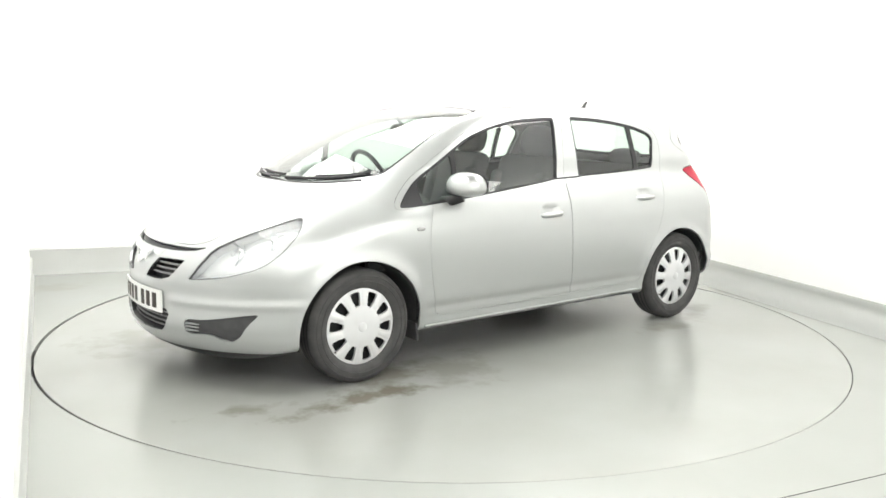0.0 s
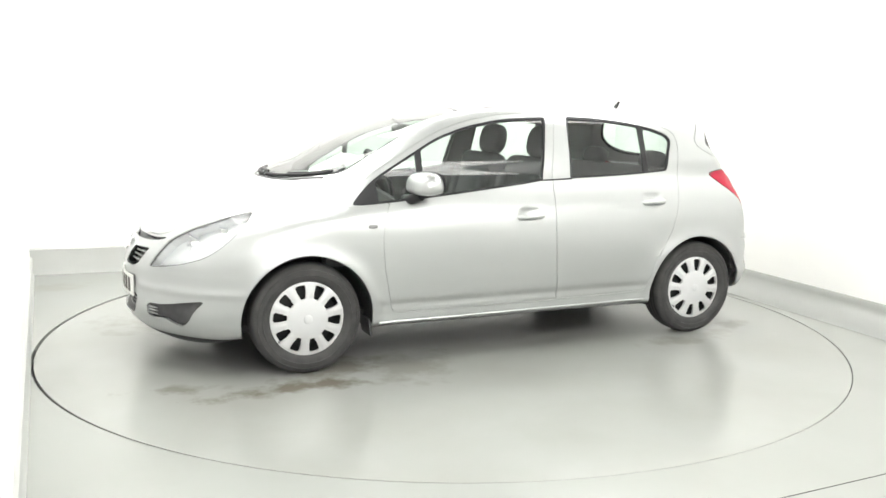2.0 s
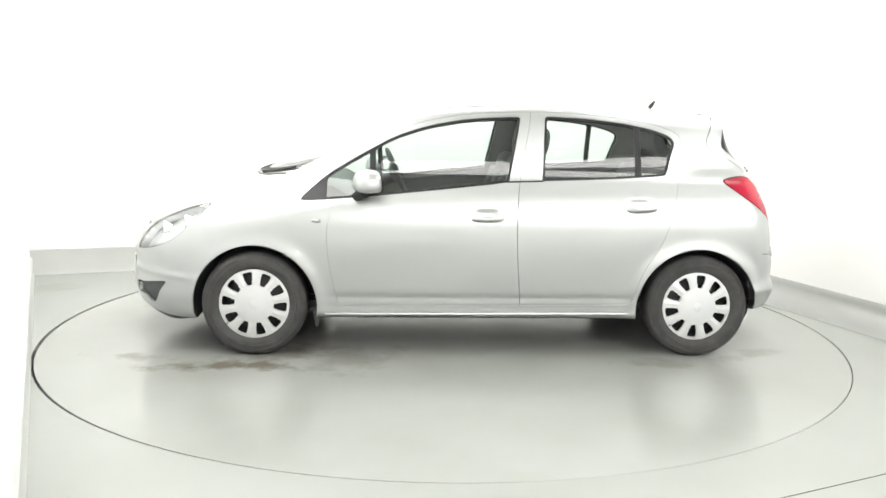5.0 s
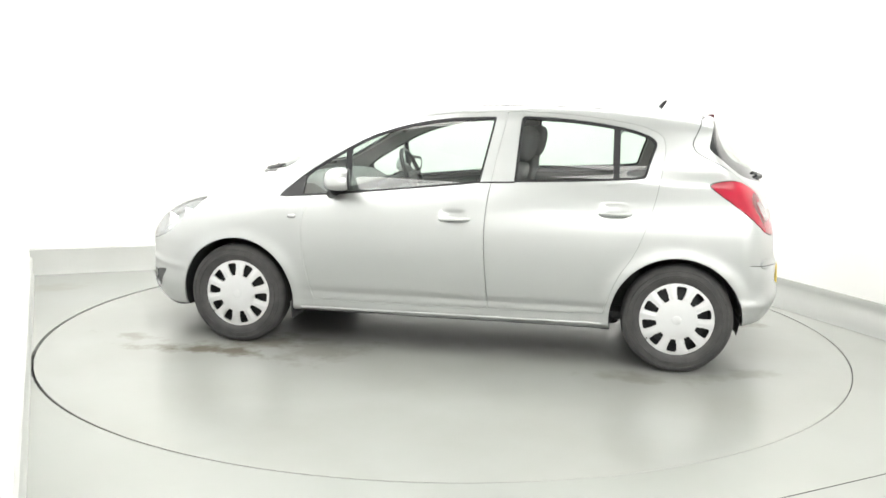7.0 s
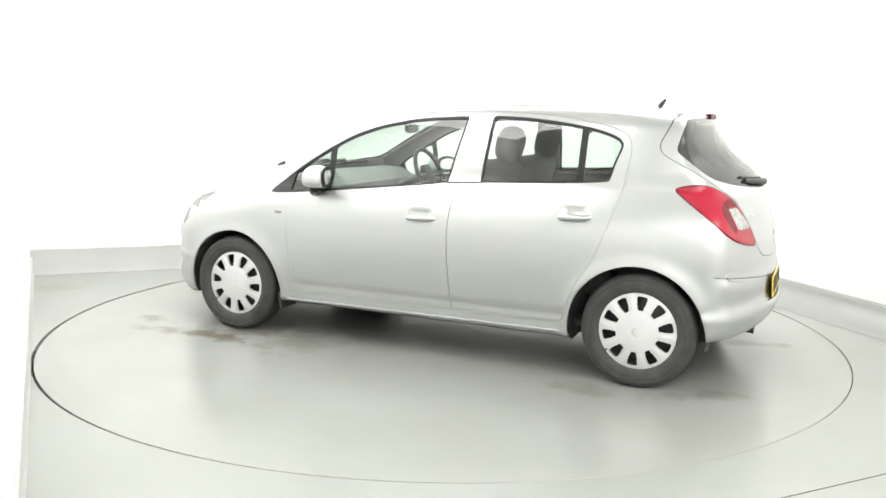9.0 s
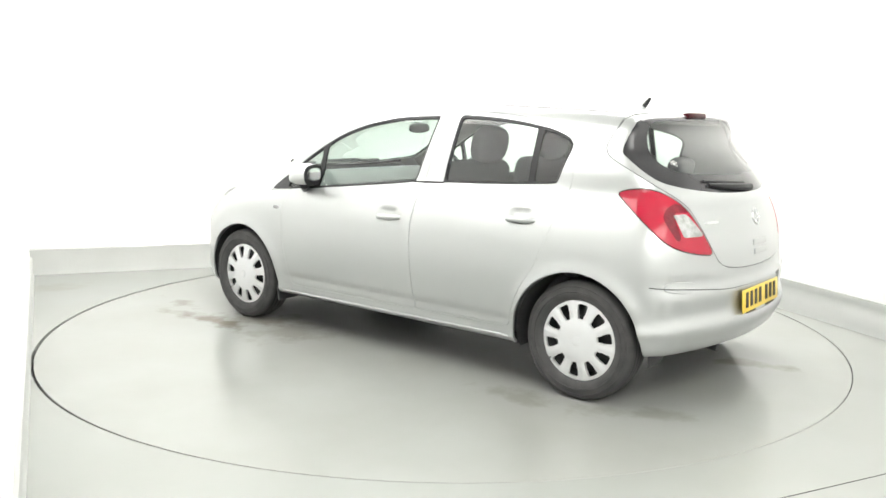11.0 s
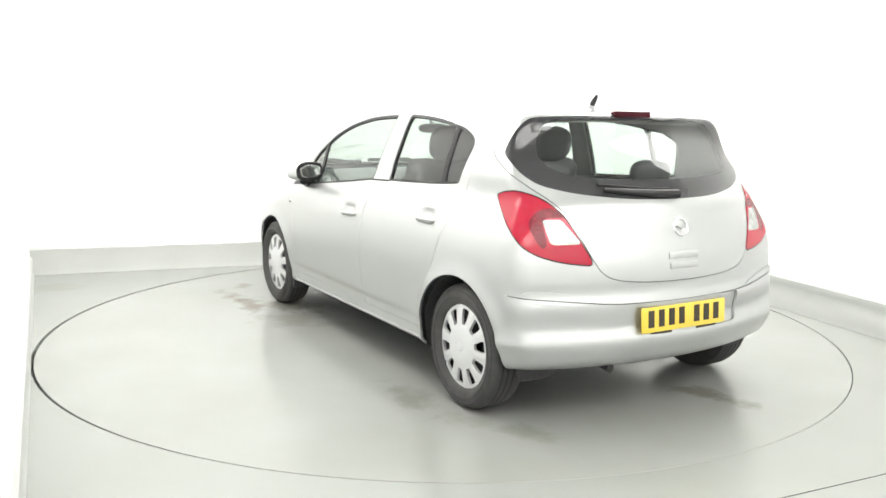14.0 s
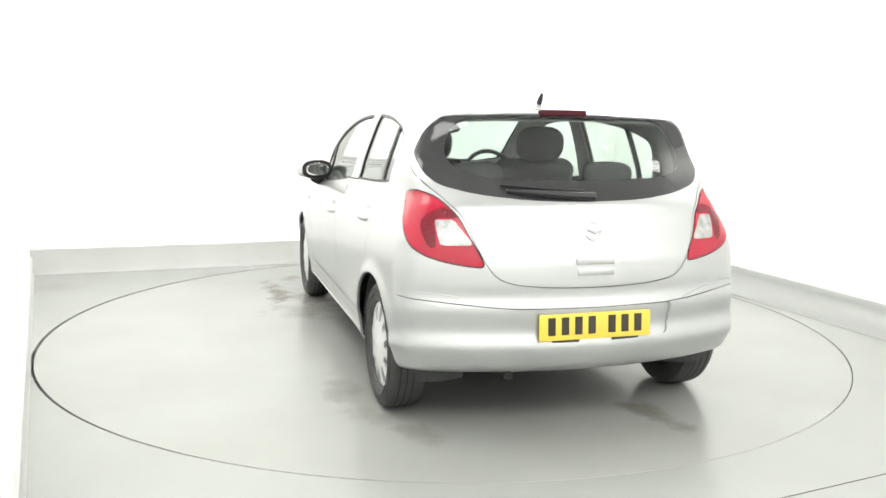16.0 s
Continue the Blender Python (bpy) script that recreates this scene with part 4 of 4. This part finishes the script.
def build_cabin(car):
    for y in (0.345, -0.345):
        build_seat(car, 0.060, y)
    bench = new("rear_bench")
    bench.parent = car
    part("bench_cushion", box(0.48, 1.22, 0.17, pose(-0.83, 0, 0.50, 0, -6, 0), 0.05, segments=3), M_FABRIC, bench, "charcoal cloth rear cushion")
    part("bench_backrest", box(0.14, 1.24, 0.50, pose(-1.12, 0, 0.79, 0, -18, 0), 0.05, segments=3), M_FABRIC, bench, "charcoal cloth rear backrest")
    for y in (0.34, -0.34):
        part("rear_headrest", ellipsoid(0.05, 0.13, 0.062, pose(-1.235, y, 1.075, 0, -12, 0), power=0.72), M_FABRIC, bench)
    part("parcel_shelf", box(0.36, 1.04, 0.03, pose(-1.40, 0, 0.985, 0, 2, 0), 0.01), M_DASH, car, "dark parcel shelf")
    # dashboard
    bm = bmesh.new()
    prof = [(1.24, 0.93), (1.10, 0.965), (0.95, 0.962), (0.80, 0.945), (0.72, 0.90), (0.70, 0.80), (0.74, 0.66), (0.80, 0.55), (1.24, 0.55)]
    rows = []
    for yy in (-0.66, -0.62, -0.45, -0.2, 0.0, 0.2, 0.45, 0.62, 0.66):
        back = 0.36 * yy * yy
        rows.append([bm.verts.new((px - back * (0.8 if px > 0.9 else 0.0), yy, pz + (0.035 * math.exp(-((yy + 0.34) / 0.14) ** 2) if 0.74 < px < 0.99 else 0) - 0.02 * (abs(yy) > 0.64))) for px, pz in prof])
    for p, q in zip(rows, rows[1:]):
        for k in range(len(prof)):
            j = (k + 1) % len(prof)
            bm.faces.new((p[k], p[j], q[j], q[k]))
    bm.faces.new(rows[0])
    bm.faces.new(rows[-1])
    dash = part("dashboard", bm, M_DASH, car, "dark grey dashboard")
    part("centre_console", box(0.14, 0.26, 0.32, pose(0.66, 0, 0.70, 0, 18, 0), 0.03, segments=3), M_PLASTIC, dash, "black centre console")
    # steering wheel on the right-hand side
    m = pose(0.47, -0.345, 0.945, 0, 0, 0) @ pose(0, 0, 0, 0, -66, 0)
    sw = part("steering_wheel", tube([m @ Vector((0.178 * math.cos(a), 0.178 * math.sin(a), 0)) for a in [k * math.tau / 36 for k in range(36)]], 0.0155, 8, closed=True), M_BLACK, car, "black steering wheel")
    bm = ellipsoid(0.075, 0.08, 0.026, m @ Matrix.Translation((0, 0, -0.02)), power=0.8)
    for a in (0.0, math.pi, math.pi * 1.5):
        p = Vector((math.sin(a) * 0.17, math.cos(a) * 0.17, 0)) if a != math.pi * 1.5 else Vector((-0.17, 0, 0))
        tube([m @ Vector((0, 0, -0.02)), m @ p], [0.02, 0.014], 8, bm)
    part("steering_hub", bm, M_PLASTIC, sw)
    part("steering_column", tube([m @ Vector((0, 0, -0.03)), m @ Vector((0, 0, -0.3))], 0.04, 12), M_PLASTIC, sw)
    part("cabin_floor", box(2.45, 1.36, 0.03, pose(-0.15, 0, 0.27)), M_PLASTIC, car, "dark carpeted cabin floor", False)
    part("bulkhead", box(0.03, 1.30, 0.62, pose(1.12, 0, 0.58)), M_PLASTIC, car, "", False)
    mirror = part("rear_view_mirror", ellipsoid(0.018, 0.12, 0.032, pose(0.44, 0.0, 1.262, 0, 0, 8), power=0.7), M_BLACK, car, "black rear view mirror")
    part("mirror_stem", tube([(0.44, 0, 1.28), (0.50, 0, 1.325)], 0.008, 8), M_BLACK, mirror)


def plate(car, material, m, label):
    """A number plate: yellow or white board with its characters as plain bars."""
    ob = part("number_plate", box(0.52, 0.006, 0.112, m, 0.002), material, car, label)
    xs = (-0.205, -0.143, -0.081, -0.019, 0.075, 0.137, 0.199)
    for x in xs:
        part("character_bar", box(0.034, 0.003, 0.076, m @ Matrix.Translation((x, -0.004, 0.004))), M_INK, ob, smooth=False)
    return ob


def on_top(x, y, lo=0.6, hi=1.5):
    for _ in range(24):
        mid = (lo + hi) / 2
        lo, hi = (mid, hi) if body_field(np.array(x), np.array(y), np.array(mid)) < 0 else (lo, mid)
    return lo


def on_tail(y, z, lo=-2.0, hi=-1.0):
    for _ in range(24):
        mid = (lo + hi) / 2
        lo, hi = (lo, mid) if body_field(np.array(mid), np.array(y), np.array(z)) < 0 else (mid, hi)
    return hi


def bent_sheet(y0, y1, z0, z1, lift, bm=None):
    """A strip that follows the curve of the front bumper."""
    bm = bm or bmesh.new()
    n = 10
    cols = []
    for i in range(n + 1):
        y = y0 + (y1 - y0) * i / n
        x = 2.101 - 0.46 * y * y - 0.35 * y**4 + lift
        cols.append([bm.verts.new(q) for q in ((x - 0.006, y, z0), (x, y, z0), (x, y, z1), (x - 0.006, y, z1))])
    for p, q in zip(cols, cols[1:]):
        for k in range(4):
            bm.faces.new((p[k], p[(k + 1) % 4], q[(k + 1) % 4], q[k]))
    bm.faces.new(cols[0])
    bm.faces.new(cols[-1])
    return bm


def build_details(car):
    for side in (1, -1):
        build_mirror(car, side)
        build_handle(car, *HANDLES[0], side)
        build_handle(car, *HANDLES[1], side)
        y = float(side_width(np.array(0.905), np.array(0.765)))
        part("side_repeater", ellipsoid(0.026, 0.008, 0.011, pose(0.905, y * side, 0.765, 0, 0, 0), power=0.8), M_WHITELENS, car, "small clear side repeater lamp")
        # black belt line carried across the centre pillar
        pts = []
        for i in range(9):
            x, z = -0.155 - 0.205 * i / 8, 0.9845 + 0.007 * i / 8
            pts.append((x, (float(side_width(np.array(x), np.array(z))) - 0.001) * side, z))
        part("belt_seal", tube(pts, 0.0055, 6), M_BLACK, car, "black belt seal")
        # drip mouldings on the roof, in the shaded silver
        pts = []
        for i in range(25):
            x = 0.30 - 1.62 * i / 24
            lo, hi = 1.2, 1.5
            yy = 0.515 - 0.03 * step(-0.2, 0.3, x) - 0.02 * step(-0.9, -1.35, x)
            for _ in range(24):
                mid = (lo + hi) / 2
                lo, hi = (mid, hi) if body_field(np.array(x), np.array(yy), np.array(mid)) < 0 else (lo, mid)
            pts.append((x, float(yy) * side, lo + 0.0005))
        part("roof_moulding", tube(pts, 0.004, 6), M_SILVER_SHADE, car)
        build_arch_liner(car, WHEEL_X - 0.005, side)
        build_arch_liner(car, -WHEEL_X + 0.012, side)
        # sill lip
        pts = [(x, (float(side_width(np.array(x), np.array(0.232))) + 0.002) * side, 0.236 + 0.006 * (0.85 - x)) for x in [0.86 - 1.72 * i / 16 for i in range(17)]]
        part("sill_trim", tube(pts, 0.006, 8), M_PAINT, car, "silver sill moulding")
        part("mud_flap", box(0.012, 0.16, 0.10, pose(0.915, 0.74 * side, 0.215, 0, 8, 0), 0.004), M_PLASTIC, car)
    # aerial
    aerial = part("aerial", tube([(-1.15, 0, 1.415), (-1.165, 0, 1.435), (-1.185, 0, 1.460)], [0.014, 0.013, 0.007], 10), M_BLACK, car, "short black roof aerial")
    part("aerial_foot", tube([(-1.135, 0, 1.380), (-1.15, 0, 1.416)], [0.022, 0.013], 12), M_PAINT, aerial, "silver aerial foot")
    # high brake lamp
    part("high_brake_lamp", box(0.034, 0.230, 0.028, pose(-1.440, 0.008, 1.366, 0, 14, 0), 0.006), M_REDDARK, car, "dark red high-level brake lamp")
    # rear wiper
    pts = [(on_tail(y, z) - lift, y, z) for y, z, lift in ((-0.02, 1.018, 0.012), (0.10, 1.024, 0.016), (0.24, 1.032, 0.014), (0.36, 1.042, 0.010))]
    wiper = part("rear_wiper", tube(pts, [0.020, 0.017, 0.014, 0.009], 8), M_BLACK, car, "black rear wiper")
    pts = [(on_tail(y, z) - 0.008, y, z) for y, z in ((0.02, 1.040), (0.20, 1.048), (0.38, 1.062))]
    part("wiper_blade", tube(pts, 0.007, 6), M_BLACK, wiper)
    # windscreen wipers, laid on the glass
    for row in (((1.315, 0.12), (1.262, 0.30), (1.175, 0.45), (1.075, 0.555)), ((1.20, -0.42), (1.275, -0.27), (1.315, -0.10), (1.318, 0.06))):
        arm = [(x, y, on_top(x, y) + 0.010) for x, y in row]
        w = part("windscreen_wiper", tube(arm, [0.010, 0.009, 0.008, 0.006], 8), M_BLACK, car, "black windscreen wiper")
        blade = [(x - 0.028, y + 0.01, on_top(x - 0.028, y + 0.01) + 0.008) for x, y in row[1:]]
        part("wiper_blade", tube(blade, 0.007, 6), M_BLACK, w)
    pts = [(1.340 - 0.60 * y * y - 0.55 * y**4, y, on_top(1.340 - 0.60 * y * y - 0.55 * y**4, y) - 0.006) for y in [-0.56 + 1.12 * i / 20 for i in range(21)]]
    part("scuttle", tube(pts, 0.010, 8), M_PLASTIC, car, "black scuttle panel")
    plate(car, M_YELLOW, pose(-1.8435, 0.0, 0.478, -4, 0, -90), "yellow rear number plate with dark bars")
    front = part("number_plate", bent_sheet(-0.26, 0.26, 0.360, 0.472, 0.006), M_PLATEW, car, "white front number plate with dark bars", False)
    for y in (-0.205, -0.143, -0.081, -0.019, 0.075, 0.137, 0.199):
        part("character_bar", bent_sheet(y - 0.018, y + 0.018, 0.378, 0.454, 0.008), M_INK, front, smooth=False)
    for y in (0.140, -0.140):
        part("plate_strip", box(0.125, 0.004, 0.012, pose(-1.8475, y, 0.416, 0, 0, -90)), M_INK, car, "dark strip under the number plate", False)
    # tailgate grip and badges
    grip = part("tailgate_grip", box(0.010, 0.18, 0.030, pose(-1.818, 0.0, 0.752, 0, 6, 0), 0.004), M_PAINT, car)
    part("grip_hollow", box(0.008, 0.17, 0.030, pose(-1.826, 0.0, 0.708, 0, 6, 0), 0.003), M_PAINT, grip)
    bm = lathe([(0.031, -0.002), (0.034, 0.006), (0.040, 0.008), (0.045, 0.004), (0.046, -0.002)], 32, "x")
    bmesh.ops.transform(bm, matrix=pose(-1.786, 0.0, 0.874, 0, -14, 180), verts=bm.verts)
    badge = part("tail_badge", bm, M_CHROME, car, "round chrome badge")
    part("badge_bar", tube([(-1.790, 0.035, 0.885), (-1.794, 0.0, 0.868), (-1.790, -0.035, 0.880)], 0.006, 6), M_CHROME, badge)
    part("model_badge", box(0.006, 0.105, 0.014, pose(-1.7330, 0.442, 0.874, 0, 8, -14), 0.002), M_CHROME, car, "small chrome model badge")
    bm = lathe([(0.036, -0.002), (0.040, 0.008), (0.047, 0.010), (0.053, 0.004), (0.054, -0.004)], 32, "x")
    bmesh.ops.transform(bm, matrix=pose(2.068, 0.0, 0.606, 0, 12, 0), verts=bm.verts)
    nose = part("nose_badge", bm, M_CHROME, car, "round chrome badge")
    part("badge_bar", tube([(2.045, 0.085, 0.648), (2.083, 0.0, 0.590), (2.045, -0.085, 0.648)], [0.010, 0.013, 0.010], 8), M_CHROME, nose)
    # exhaust and tank under the tail
    part("exhaust_silencer", ellipsoid(0.12, 0.27, 0.07, pose(-1.52, -0.15, 0.30), power=0.7), M_HUBDARK, car, "dark exhaust silencer")
    part("tail_pipe", tube([(-1.52, 0.30, 0.27), (-1.70, 0.36, 0.268), (-1.775, 0.365, 0.262)], 0.02, 12), M_HUBDARK, car, "dark tail pipe")
    part("fuel_tank", box(0.62, 0.9, 0.09, pose(-0.65, 0, 0.20), 0.03), M_PLASTIC, car)
    part("engine_tray", box(0.75, 1.0, 0.06, pose(1.35, 0, 0.19), 0.02), M_PLASTIC, car)


def build_car():
    car = new("car")
    build_car_skin(car)
    for x in (WHEEL_X, -WHEEL_X):
        for y in (0.748, -0.748):
            build_wheel(car, x, y, -12 if x > 0 else 6)
    build_cabin(car)
    build_details(car)
    return tagged(car, "silver five-door hatchback car standing on the turntable", "car")


car = build_car()


def motions():
    rows, car_rows = [], []
    for t, a in enumerate(HEADING):
        m = pose(0, 0, 0, 0, 0, a)
        rows.append((float(t), m))
        car_rows.append((float(t), m @ Matrix.Translation((CAR_X, CAR_Y, 0.0))))
    walk(turntable, rows)
    walk(car, car_rows)


motions()
